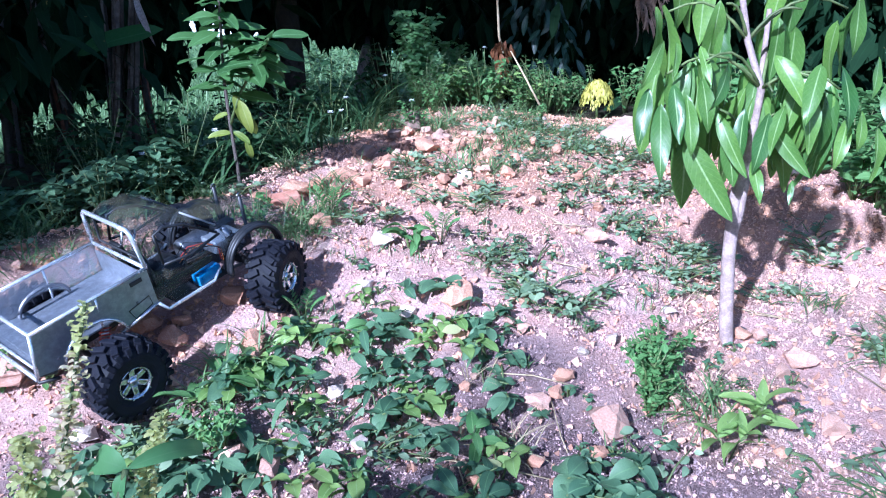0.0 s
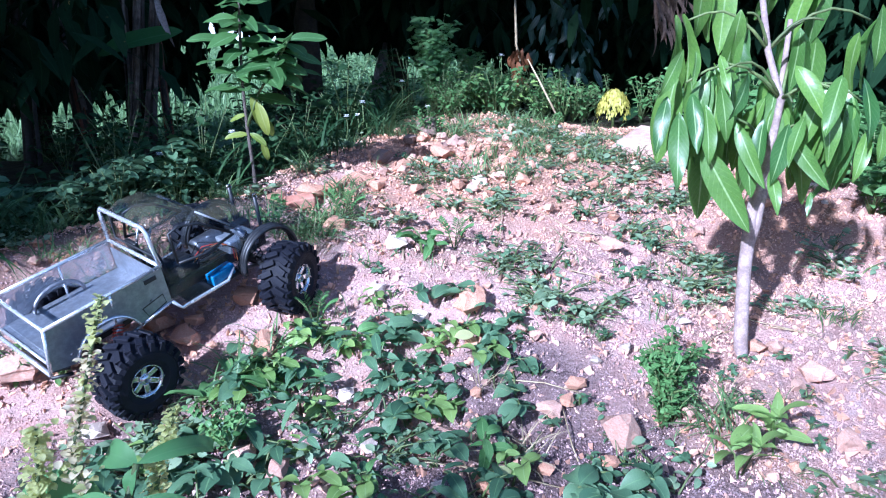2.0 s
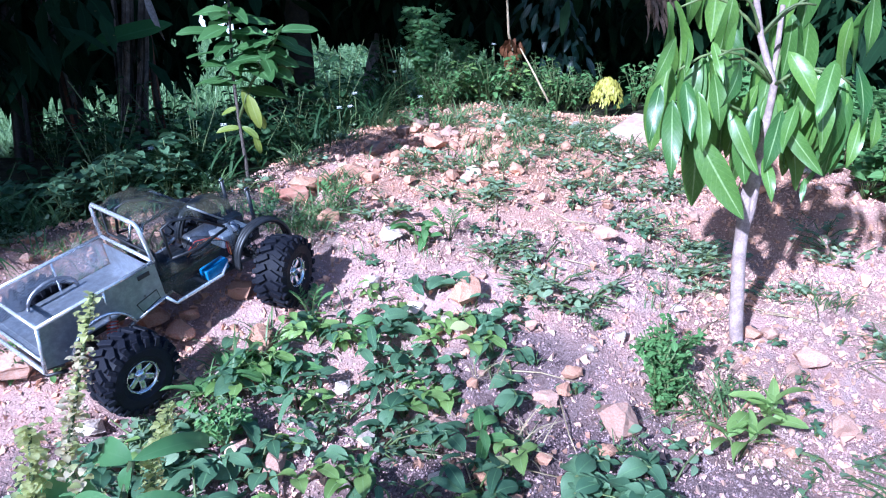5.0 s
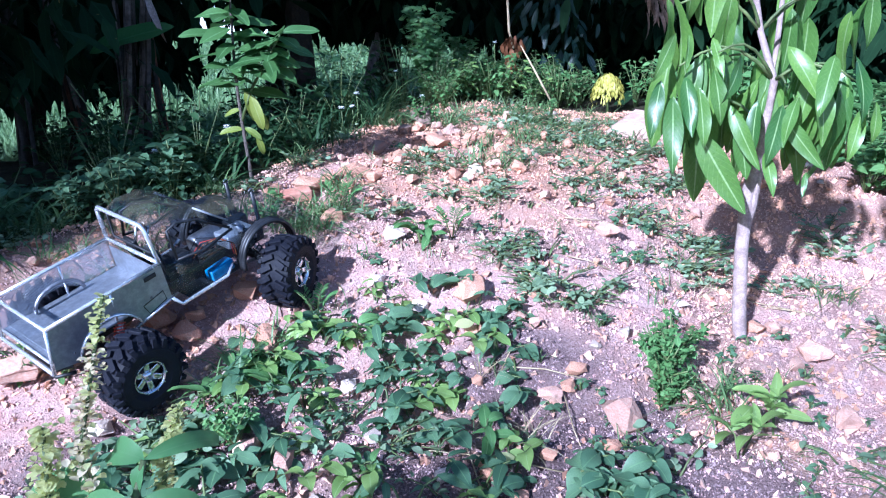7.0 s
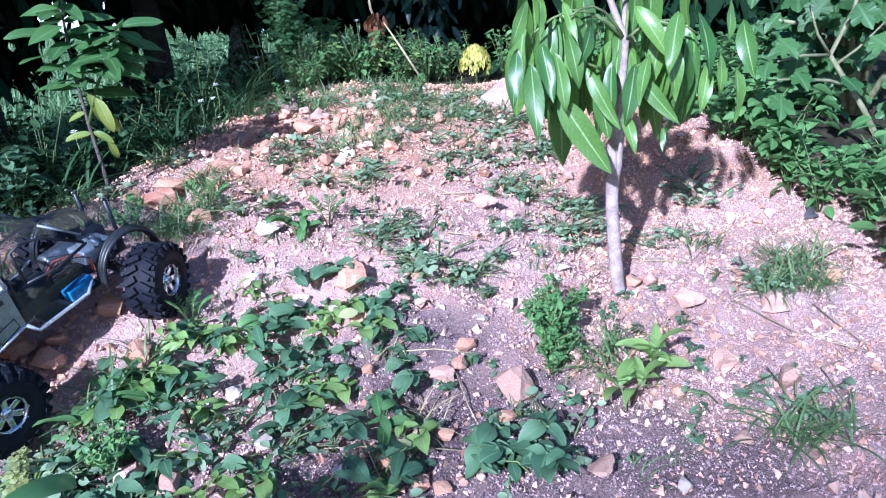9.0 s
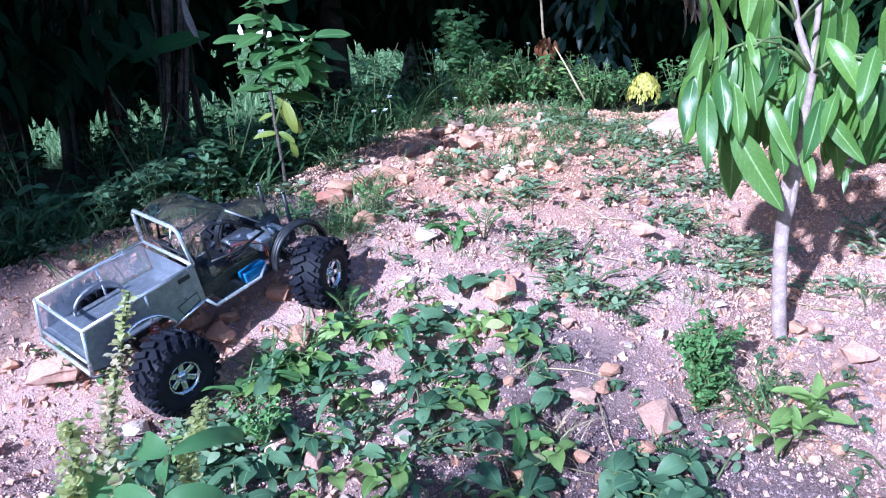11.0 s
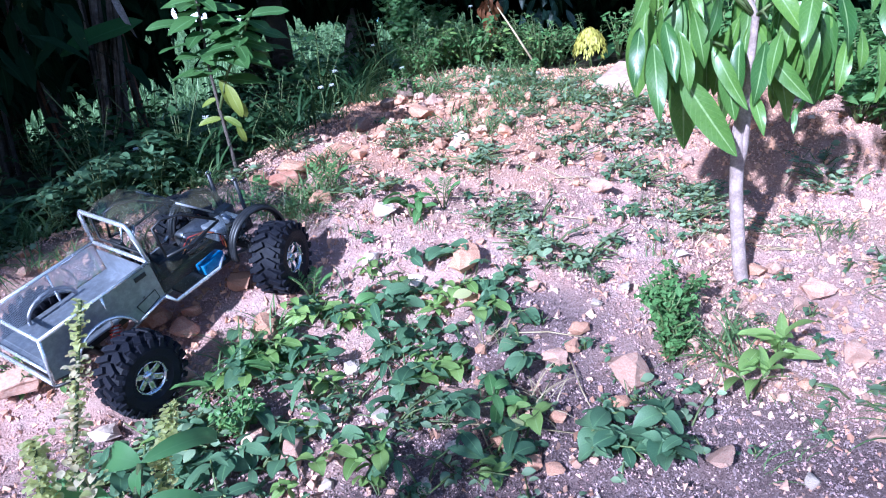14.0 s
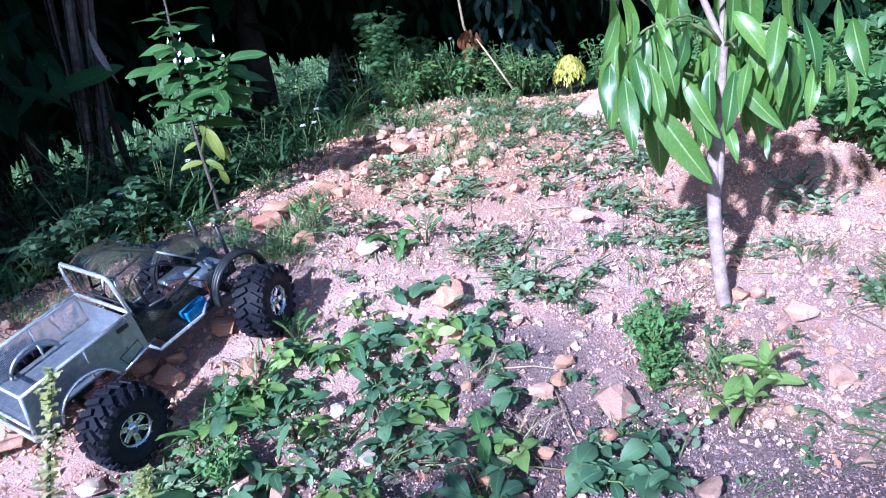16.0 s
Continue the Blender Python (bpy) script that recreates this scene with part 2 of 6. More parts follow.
CHROME = surface("chrome", (0.68, 0.68, 0.70), (0.80, 0.80, 0.82), 80.0, 0.18, 1.0, 0.05, 0.0003, vary=0.05)
RUBBER.node_tree.nodes["Principled BSDF"].inputs["Specular IOR Level"].default_value = 0.22
BLACK_PLASTIC = surface("black_plastic", (0.008, 0.009, 0.011), (0.022, 0.023, 0.027), 70.0, 0.45, 0.0, 0.2, 0.0006, vary=0.1)
STEEL = surface("dull_steel", (0.22, 0.22, 0.24), (0.34, 0.34, 0.36), 70.0, 0.4, 0.8, 0.2, 0.0005)
BLUE_PACK = surface("blue_plastic", (0.02, 0.14, 0.36), (0.06, 0.30, 0.60), 90.0, 0.35, 0.0, 0.1, 0.0004)
RED_PLASTIC = surface("red_plastic", (0.42, 0.03, 0.02), (0.55, 0.06, 0.03), 90.0, 0.4, 0.0, 0.1, 0.0004)
ORANGE_WIRE = surface("orange_wire", (0.55, 0.14, 0.03), (0.65, 0.22, 0.06), 90.0, 0.5, 0.0, 0.0)
GREY_PLATE = surface("grey_plate", (0.36, 0.37, 0.40), (0.48, 0.49, 0.52), 60.0, 0.45, 0.5, 0.2, 0.0005)
LENS_RED = surface("red_lens", (0.40, 0.01, 0.01), (0.5, 0.03, 0.02), 90.0, 0.2, 0.0, 0.0)
PAINT_WHITE = surface("white_patch_paint", (0.74, 0.76, 0.80), (0.82, 0.84, 0.86), 2.0, 0.8, 0.0, 0.2)
PAINT_BLUE = surface("blue_paint", (0.18, 0.38, 0.68), (0.26, 0.47, 0.76), 12.0, 0.6, 0.0, 0.2)
FAR_GREEN = surface("distant_foliage", (0.10, 0.17, 0.09), (0.16, 0.25, 0.13), 0.8, 0.9, 0.0, 0.6, 0.2)


def smoked_shell():
    """Thin clear body shell, smoked and sprayed with olive blotches."""
    m, t, s = material("smoked_shell")
    blot = grain(t, 16.0, 3.0, 0.5)
    col = mixed(t, stepped(t, blot, 0.46, 0.54), (0.020, 0.028, 0.045), (0.11, 0.105, 0.075))
    t.links.new(col, s.inputs["Base Color"])
    s.inputs["Roughness"].default_value = 0.07
    clear = t.nodes.new("ShaderNodeBsdfTransparent")
    clear.inputs[0].default_value = (0.88, 0.91, 0.94, 1)
    mix = t.nodes.new("ShaderNodeMixShader")
    t.links.new(stepped(t, blot, 0.40, 0.60, 0.10, 0.26), mix.inputs[0])
    t.links.new(clear.outputs[0], mix.inputs[1])
    t.links.new(s.outputs[0], mix.inputs[2])
    t.links.new(mix.outputs[0], t.nodes["Material Output"].inputs[0])
    return m


def wire_mesh():
    """Perforated sheet: a fine grid of holes."""
    m, t, s = material("perforated_sheet")
    c = t.nodes.new("ShaderNodeTexCoord")
    v = node(t, "ShaderNodeTexVoronoi", Scale=560.0, Randomness=0.0)
    v.voronoi_dimensions = "2D"
    cut, flat = t.nodes.new("ShaderNodeSeparateXYZ"), t.nodes.new("ShaderNodeCombineXYZ")
    t.links.new(c.outputs["Object"], cut.inputs[0])
    t.links.new(cut.outputs[0], flat.inputs[0])
    t.links.new(cut.outputs[2], flat.inputs[1])
    t.links.new(flat.outputs[0], v.inputs["Vector"])
    s.inputs["Base Color"].default_value = (0.60, 0.62, 0.66, 1)
    s.inputs["Metallic"].default_value, s.inputs["Roughness"].default_value = 0.8, 0.35
    clear = t.nodes.new("ShaderNodeBsdfTransparent")
    mix = t.nodes.new("ShaderNodeMixShader")
    t.links.new(stepped(t, v.outputs["Distance"], 0.42, 0.47), mix.inputs[0])
    t.links.new(clear.outputs[0], mix.inputs[1])
    t.links.new(s.outputs[0], mix.inputs[2])
    t.links.new(mix.outputs[0], t.nodes["Material Output"].inputs[0])
    return m


SHELL = smoked_shell()
MESH_SHEET = wire_mesh()


# ---- shapes ----
rng = random.Random(7)


class Shape:
    """Collects pieces of a mesh: corners, faces and a leaf's own length and width as uv."""

    def __init__(self):
        self.verts, self.faces, self.uvs, self.count = [], [], [], 0

    def add(self, verts, faces, uv=None, m=None):
        v = np.asarray(verts, float)
        if m is not None:
            a = np.array(m)
            v = v @ a[:3, :3].T + a[:3, 3]
        u = np.zeros((len(v), 2)) if uv is None else np.asarray(uv, float)
        self.verts.append(v)
        self.uvs.append(u)
        self.faces += [tuple(i + self.count for i in f) for f in faces]
        self.count += len(v)
        return self

    def many(self, piece, ms):
        """Adds one piece at many poses."""
        v, f, u = (np.asarray(piece[0], float), piece[1], np.asarray(piece[2], float))
        a = np.array([np.array(m) for m in ms])
        w = np.einsum("nij,kj->nki", a[:, :3, :3], v) + a[:, None, :3, 3]
        self.verts.append(w.reshape(-1, 3))
        self.uvs.append(np.tile(u, (len(ms), 1)))
        for k in range(len(ms)):
            o = self.count + k * len(v)
            self.faces += [tuple(i + o for i in g) for g in f]
        self.count += len(ms) * len(v)
        return self

    def mesh(self, name, mat, smooth=True):
        me = bpy.data.meshes.new(name)
        v, u = np.concatenate(self.verts), np.concatenate(self.uvs)
        me.from_pydata(v.tolist(), [], self.faces)
        layer = me.uv_layers.new(name="UVMap")
        idx = np.empty(len(me.loops), np.int32)
        me.loops.foreach_get("vertex_index", idx)
        layer.data.foreach_set("uv", u[idx].astype(np.float32).ravel())
        me.polygons.foreach_set("use_smooth", np.full(len(me.polygons), smooth))
        me.materials.append(mat)
        me.update()
        return me


def part(name, shape, mat, parent, label="", smooth=True, m=None):
    """Links a shape or a mesh as one object under a thing or a part."""
    ob = new(name, shape.mesh(name, mat, smooth) if isinstance(shape, Shape) else shape)
    ob.parent = parent
    if m is not None:
        ob.matrix_basis = m
    return tagged(ob, label)


def thing(name, m, label, category, group="", kind="", data=None):
    ob = new(name, data)
    ob.matrix_basis = m
    return tagged(ob, label, category, group, kind)


def aimed(base, way, up=(0, 0, 1), turn=0.0, size=1.0, wide=1.0):
    """A pose at base with x along way and z near up, turned about x."""
    x = Vector(way).normalized()
    y = Vector(up).cross(x)
    if y.length < 1e-4:
        y = Vector((0, 1, 0)).cross(x)
    y.normalize()
    z = x.cross(y)
    r = Matrix((x, y, z)).transposed().to_4x4() @ Matrix.Rotation(turn, 4, "X")
    return Matrix.Translation(base) @ r @ Matrix.Diagonal((size, size * wide, size, 1))


def leaf(length=1.0, width=0.3, bend=0.5, fold=0.25, n=8, widest=0.42, tip=1.0, wavy=0.0, seed=0):
    """A leaf along x: pointed, bent down by an angle, folded along its rib."""
    r = random.Random(seed)
    vs, us, fs, x, z, a = [], [], [], 0.0, 0.0, 0.0
    ph = r.random() * 6
    for i in range(n + 1):
        u = i / n
        w = width / 2 * (math.sin(math.pi * min(1.0, u ** (math.log(0.5) / math.log(widest)))) ** (0.75 * tip) if 0 < u < 1 else 0.02)
        nz = Vector((math.sin(a), 0, math.cos(a)))
        for side in (-1, 0, 1):
            lift = abs(side) * w * fold + abs(side) * wavy * width * math.sin(9 * u + ph + side)
            vs.append((x + nz.x * lift, side * w, z + nz.z * lift))
            us.append((u, side * 0.999))
        x += math.cos(a) * length / n
        z -= math.sin(a) * length / n
        a += bend / n
    for i in range(n):
        for k in (0, 1):
            q = i * 3 + k
            fs.append((q, q + 3, q + 4, q + 1))
    return vs, fs, us


def blade(width=0.3):
    """A plain pointed leaf along x for far foliage."""
    w = width / 2
    vs = [(0, 0, 0), (0.35, -w, 0.03), (0.35, w, 0.03), (0.72, -w * 0.75, -0.05), (0.72, w * 0.75, -0.05), (1, 0, -0.16)]
    return vs, [(0, 1, 2), (1, 3, 4, 2), (3, 5, 4)], [(0, 0), (0.35, -0.999), (0.35, 0.999), (0.72, -0.9), (0.72, 0.9), (1, 0)]


def tube(path, radii, sides=8, cap=True):
    """A round tapering tube along a path."""
    pts = [Vector(p) for p in path]
    rr = [radii] * len(pts) if not hasattr(radii, "__len__") else radii
    vs, fs = [], []
    side = None
    for i, p in enumerate(pts):
        d = (pts[min(i + 1, len(pts) - 1)] - pts[max(i - 1, 0)]).normalized()
        if side is None:
            side = d.orthogonal().normalized()
        side = (side - d * side.dot(d)).normalized()
        up = d.cross(side)
        for k in range(sides):
            a = 2 * math.pi * k / sides
            vs.append(p + (side * math.cos(a) + up * math.sin(a)) * rr[i])
    for i in range(len(pts) - 1):
        for k in range(sides):
            a, b = i * sides + k, i * sides + (k + 1) % sides
            fs.append((a, b, b + sides, a + sides))
    if cap:
        fs += [tuple(reversed(range(sides))), tuple(range((len(pts) - 1) * sides, len(pts) * sides))]
    return [tuple(v) for v in vs], fs


def box(sx, sy, sz, bevel=0.0):
    """A box centred on its place, with bevelled edges."""
    bm = bmesh.new()
    bmesh.ops.create_cube(bm, size=1.0, matrix=Matrix.Diagonal((sx, sy, sz, 1)))
    if bevel:
        bmesh.ops.bevel(bm, geom=list(bm.edges), offset=bevel, segments=2, profile=0.6, affect="EDGES")
    bm.verts.index_update()
    out = [tuple(v.co) for v in bm.verts], [tuple(v.index for v in f.verts) for f in bm.faces]
    bm.free()
    return out


def lathe(profile, sides=24):
    """A profile of (radius, y) turned about the y axis."""
    vs, fs, n = [], [], len(profile)
    for k in range(sides):
        a = 2 * math.pi * k / sides
        vs += [(r * math.cos(a), y, r * math.sin(a)) for r, y in profile]
    for k in range(sides):
        for i in range(n - 1):
            a, b = k * n + i, ((k + 1) % sides) * n + i
            fs.append((a, a + 1, b + 1, b))
    return vs, fs


def rock(seed, points=18, bevel=0.035):
    """A broken stone about one across: the hull of a few corners, its edges chipped."""
    r = random.Random(seed)
    bm = bmesh.new()
    for k in range(points):
        d = Vector((r.gauss(0, 1), r.gauss(0, 1), r.gauss(0, 1))).normalized()
        bm.verts.new(d * r.uniform(0.36, 0.54))
    bmesh.ops.convex_hull(bm, input=list(bm.verts))
    for v in [v for v in bm.verts if not v.link_faces]:
        bm.verts.remove(v)
    if bevel:
        for _ in range(2):
            bmesh.ops.triangulate(bm, faces=list(bm.faces))
            bmesh.ops.subdivide_edges(bm, edges=list(bm.edges), cuts=1, use_grid_fill=True)
        for v in bm.verts:
            v.co += Vector(noise.noise_vector(v.co * 4 + Vector((seed, 0, 0)))) * 0.04 + Vector(noise.noise_vector(v.co * 11 + Vector((seed, 0, 0)))) * 0.018
    bm.verts.index_update()
    out = [tuple(v.co) for v in bm.verts], [tuple(v.index for v in f.verts) for f in bm.faces]
    bm.free()
    return out


def ramp(v, xs, ys):
    """The height at v on a line through the given steps."""
    if v <= xs[0]:
        return ys[0]
    for a, b, p, q in zip(xs, xs[1:], ys, ys[1:]):
        if v <= b:
            return p + (q - p) * (v - a) / (b - a)
    return ys[-1]


def ease(a, b, v):
    u = min(1.0, max(0.0, (v - a) / (b - a)))
    return u * u * (3 - 2 * u)


def mound_edge(y):
    """Where the rubble mound ends towards the shaded garden."""
    return ramp(y, (1.1, 1.36, 1.6, 2.03, 2.54, 3.0), (-1.3, -0.80, -0.42, -0.20, -0.12, -0.05))


def ground_z(x, y):
    """The height of the mound and of the garden round it."""
    up = ramp(y, (0.6, 0.95, 1.1, 1.3, 1.6, 2.0, 2.6, 3.2, 4.0, 6.0, 10.0), (0, 0.04, 0.11, 0.185, 0.255, 0.285, 0.29, 0.25, 0.17, 0.05, 0.0))
    low = ease(0.2, 0.6, x) * (0.6 - 0.45 * ease(1.2, 2.0, y))
    z = up * (1 - low)
    fade = 1 - ease(2.6, 3.6, y)
    z -= (z + 0.06) * ease(2.3, 3.3, y) * ease(0.55, 1.25, -x)
    return z - 0.10 * ease(0.0, 0.4, mound_edge(y) - x) * fade


def rubble_at(x, y):
    """How far the ground is rubble (1) or dark garden soil (0)."""
    p = Vector((x, y, 0))
    soil = 1 - ease(-0.06, 0.10, mound_edge(y) - x + 0.08 * noise.noise(p * 5))
    soil *= 1 - ease(2.55, 3.0, y + 0.25 * noise.noise(p * 3))
    soil *= 1 - ease(0.95, 1.25, x - 0.35 * ease(1.5, 0.9, y) + 0.15 * noise.noise(p * 4)) * ease(0.7, 1.0, y)
    return soil * (1 - ease(1.5, 2.5, math.hypot(x - 0.2, y - 0.8) + 0.35 * noise.noise(p * 1.5)))


def dark_soil_shade_at(x, y):
    """Two near-slope patches: darker, finer soil with the shade lying there painted in."""
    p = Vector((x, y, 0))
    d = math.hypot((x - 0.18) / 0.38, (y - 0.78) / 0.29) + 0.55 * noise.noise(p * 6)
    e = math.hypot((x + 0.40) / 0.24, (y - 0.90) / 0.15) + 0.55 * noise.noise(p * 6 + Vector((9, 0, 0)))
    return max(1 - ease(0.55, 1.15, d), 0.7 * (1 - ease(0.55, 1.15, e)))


def surface_z(x, y):
    """The ground's height with its lumps and hollows."""
    z = ground_z(x, y)
    if abs(x) < 2 and 0 < y < 4:
        p, soil = Vector((x, y, 0)), rubble_at(x, y)
        z += 0.016 * noise.noise(p * 4.5) + soil * (0.014 * noise.noise(p * 13) + 0.009 * noise.noise(p * 31) + 0.004 * noise.noise(p * 75))
    return z


def spot(x, y, up=0.0):
    return Vector((x, y, surface_z(x, y) + up))


# ---- ground: one sheet, fine on the mound, coarse to the horizon ----
def ground_lines(fine, lo, hi, far):
    a = list(np.arange(lo, hi + 1e-6, fine))
    step, x, z = fine, hi, lo
    while x < far:
        step *= 1.22
        x, z = x + step, z - step
        a.append(x)
        a.insert(0, z)
    return a


def build_ground():
    xs, ys = ground_lines(0.013, -1.15, 1.25, 900), ground_lines(0.013, 0.35, 3.1, 900)
    vs, keep = [], []
    for y in ys:
        for x in xs:
            vs.append((x, y, surface_z(x, y)))
            keep.append(rubble_at(x, y))
    n = len(xs)
    fs = [(j * n + i, j * n + i + 1, (j + 1) * n + i + 1, (j + 1) * n + i) for j in range(len(ys) - 1) for i in range(n - 1)]
    me = bpy.data.meshes.new("ground")
    me.from_pydata(vs, [], fs)
    me.attributes.new("rubble", "FLOAT", "POINT").data.foreach_set("value", np.array(keep, np.float32))
    me.attributes.new("dark_soil_shade", "FLOAT", "POINT").data.foreach_set("value", np.array([dark_soil_shade_at(x, y) if abs(x) < 2 and 0 < y < 2 else 0.0 for x, y, _ in vs], np.float32))
    me.polygons.foreach_set("use_smooth", np.full(len(me.polygons), True))
    me.materials.append(SOIL)
    tagged(new("ground", me), "pale pinkish rubble soil heaped into a low mound, dark garden soil round it", "ground", kind="structure")


build_ground()


def on_mound(x, y, over=-0.02):
    return mound_edge(y) - x < over and y < 2.75 and x < 1.1


def gravel(name, count, small, large, mat, seed, pieces, label, dark_soil_shade=False):
    r = random.Random(seed)
    shape, sets = Shape(), [[] for _ in pieces]
    while count:
        y = 0.55 + 2.15 * r.random() ** 1.2
        x = r.uniform(-1.0, 1.15)
        if not on_mound(x, y, 0.10) or noise.noise(Vector((x * 3.2, y * 3.2, seed))) < -0.8 + 0.25 * r.random():
            continue
        if r.random() < (1 - dark_soil_shade_at(x, y) if dark_soil_shade else 0.62 * dark_soil_shade_at(x, y)):
            continue
        s = r.uniform(small, large) * (0.7 + 0.6 * r.random() ** 3)
        m = Matrix.Translation(spot(x, y, s * 0.14)) @ Euler((r.random() * 6, r.random() * 6, r.random() * 6)).to_matrix().to_4x4() @ Matrix.Diagonal((s, s * r.uniform(0.6, 1), s * r.uniform(0.55, 0.95), 1))
        sets[r.randrange(len(pieces))].append(m)
        count -= 1
    for p, ms in zip(pieces, sets):
        shape.many((p[0], p[1], np.zeros((len(p[0]), 2))), ms)
    return tagged(new(name, shape.mesh(name, mat, False)), label, "gravel", kind="stuff")


CHIPS = [rock(100 + k, 6, 0.0) for k in range(10)]
gravel("gravel", 116000, 0.0030, 0.0082, GRAVEL, 3, CHIPS, "fine pale pink gravel strewn over the mound")
gravel("dark_gravel", 26000, 0.003, 0.0070, GRAVEL_DARK, 6, CHIPS, "fine purplish dark gravel on the near slope's darker soil and painted shade", True)
gravel("rubble", 13000, 0.008, 0.023, RUBBLE, 5, CHIPS, "broken orange and pink rubble on the mound")


# ---- stones ----
STONE_MESHES = {}


def stone(x, y, size, mat, kind_seed, label, turn=0.0, flat=0.7, sink=0.25, name="stone", long=1.0, category="stone"):
    key = (kind_seed, mat.name)
    if key not in STONE_MESHES:
        v, f = rock(kind_seed, 30 if name == "boulder" else 18)
        STONE_MESHES[key] = Shape().add(v, f).mesh("stone", mat, False)
    ob = new(name, STONE_MESHES[key])
    ob.matrix_basis = Matrix.Translation(spot(x, y, size * flat * (0.5 - sink))) @ Euler((0.15 * math.sin(turn * 3), 0.2 * math.cos(turn * 5), turn)).to_matrix().to_4x4() @ Matrix.Diagonal((size * long, size, size * flat, 1))
    return tagged(ob, label, category, "stones on the mound")


def stones(rows, mat, label, seed):
    r = random.Random(seed)
    for x, y, s in rows:
        stone(x, y, s * 1.15, mat, seed + r.randrange(5), label, r.random() * 6, r.uniform(0.55, 0.82), 0.10, "stone", r.uniform(1.0, 1.25))


stones([(0.26, 0.95, 0.065), (0.16, 0.99, 0.039), (-0.01, 0.95, 0.042), (0.33, 1.42, 0.049), (0.36, 1.12, 0.034), (0.62, 1.13, 0.055), (-0.22, 0.86, 0.048), (0.58, 1.10, 0.031), (-0.28, 0.90, 0.051), (0.32, 0.77, 0.039), (0.60, 0.97, 0.043), (0.58, 1.20, 0.031), (-0.66, 1.04, 0.078), (0.65, 0.88, 0.04), (0.75, 1.07, 0.05)], STONE_PINK, "pinkish broken stone lying on the mound", 20)
stones([(-0.29, 1.10, 0.040), (-0.235, 1.60, 0.046), (-0.150, 1.615, 0.036), (-0.20, 1.565, 0.032), (-0.29, 1.59, 0.053), (0.00, 1.91, 0.066), (0.04, 1.17, 0.058), (-0.34, 1.20, 0.045), (-0.42, 1.17, 0.041), (-0.28, 1.08, 0.042), (-0.40, 0.97, 0.032), (-0.48, 1.16, 0.06), (0.55, 1.20, 0.031), (-0.42, 1.12, 0.05), (0.042, 1.107, 0.026), (0.137, 0.873, 0.022), (0.054, 0.839, 0.028), (-0.296, 1.024, 0.028), (-0.322, 1.036, 0.023), (0.088, 0.793, 0.024), (0.112, 0.778, 0.024), (0.049, 0.862, 0.024), (-0.217, 1.416, 0.045), (-0.357, 1.536, 0.048), (0.085, 0.905, 0.024), (0.20, 1.03, 0.030), (0.185, 1.00, 0.026)], STONE_ORANGE, "orange-brown broken stone on the mound", 30)
stones([(-0.09, 1.35, 0.045), (0.08, 1.66, 0.039), (-0.15, 1.03, 0.030), (-0.12, 1.24, 0.030), (-0.04, 1.17, 0.034), (0.01, 1.13, 0.028), (-0.51, 0.96, 0.042), (-0.60, 1.10, 0.05), (-0.187, 0.943, 0.024), (-0.105, 0.918, 0.028), (0.136, 0.718, 0.022), (0.404, 0.717, 0.020), (0.416, 1.209, 0.024), (0.40, 1.19, 0.022), (0.065, 0.729, 0.025), (-0.183, 1.001, 0.020)], STONE_WHITE, "whitish stone lying on the rubble", 40)
stones([(-0.04, 2.25, 0.09), (-0.15, 1.84, 0.06), (-0.09, 2.10, 0.05)], surface("brown_stone", (0.20, 0.12, 0.09), (0.34, 0.23, 0.18), 22.0, 0.85), "brownish stone at the edge of the mound", 50)
stone(-0.46, 1.03, 0.070, STONE_OCHRE, 61, "ochre and white pitted stone among weeds", 0.4, 0.95, 0.25)
stone(0.555, 1.215, 0.022, STONE_DARK, 62, "small dark stone beside the sapling's stem", 1.0)
stone(0.60, 2.10, 0.215, SANDSTONE, 63, "large pale boulder with a flat face", 0.3, 0.52, 0.20, "boulder", 1.25, "boulder")
stone(-0.195, 1.675, 0.070, STONE_ORANGE, 131, "broad flat orange stone lying on the crest", 0.3, 0.5, 0.2, "stone", 1.35)
brick_shape = Shape().add(*box(0.062, 0.034, 0.022, 0.003))
thing("brick", Matrix.Translation(spot(-0.305, 1.535, 0.02)) @ Euler((0.2, -0.1, 0.35)).to_matrix().to_4x4(), "broken piece of red brick lying among stones", "brick", data=brick_shape.mesh("brick", BRICK_RED, False))

r = random.Random(77)
KINDS = ((STONE_PINK, "small pinkish stone in the rubble"), (STONE_ORANGE, "small orange stone in the rubble"), (STONE_ORANGE, "small orange stone in the rubble"), (STONE_PINK, "small pinkish stone in the rubble"), (STONE_WHITE, "small pale stone in the rubble"))
for k in range(262):
    while True:
        x, y = r.uniform(-0.9, 1.0), 0.62 + 1.9 * r.random() ** 1.3
        if k > 170:  # the loose heap on the crest
            x, y = r.gauss(0.04, 0.12), r.gauss(1.86, 0.17)
        if on_mound(x, y) and noise.noise(Vector((x * 2.5, y * 2.5, 9))) > -0.15 or k > 170:
            break
    s = r.uniform(0.014, 0.034) * (1.2 if y > 1.6 else 1.0)
    mat, label = r.choice(KINDS[:3] if k > 170 else KINDS)
    stone(x, y, s, mat, 70 + r.randrange(6), label if k <= 170 else "broken stone of a loose heap on the crest", r.random() * 6, r.uniform(0.6, 0.95), 0.1)


# ---- the model truck: silver pickup bed, smoked shell, big tyres ----
def solid(ob, thick):
    s = ob.modifiers.new("thickness", "SOLIDIFY")
    s.thickness, s.offset = thick, 0.0
    return ob


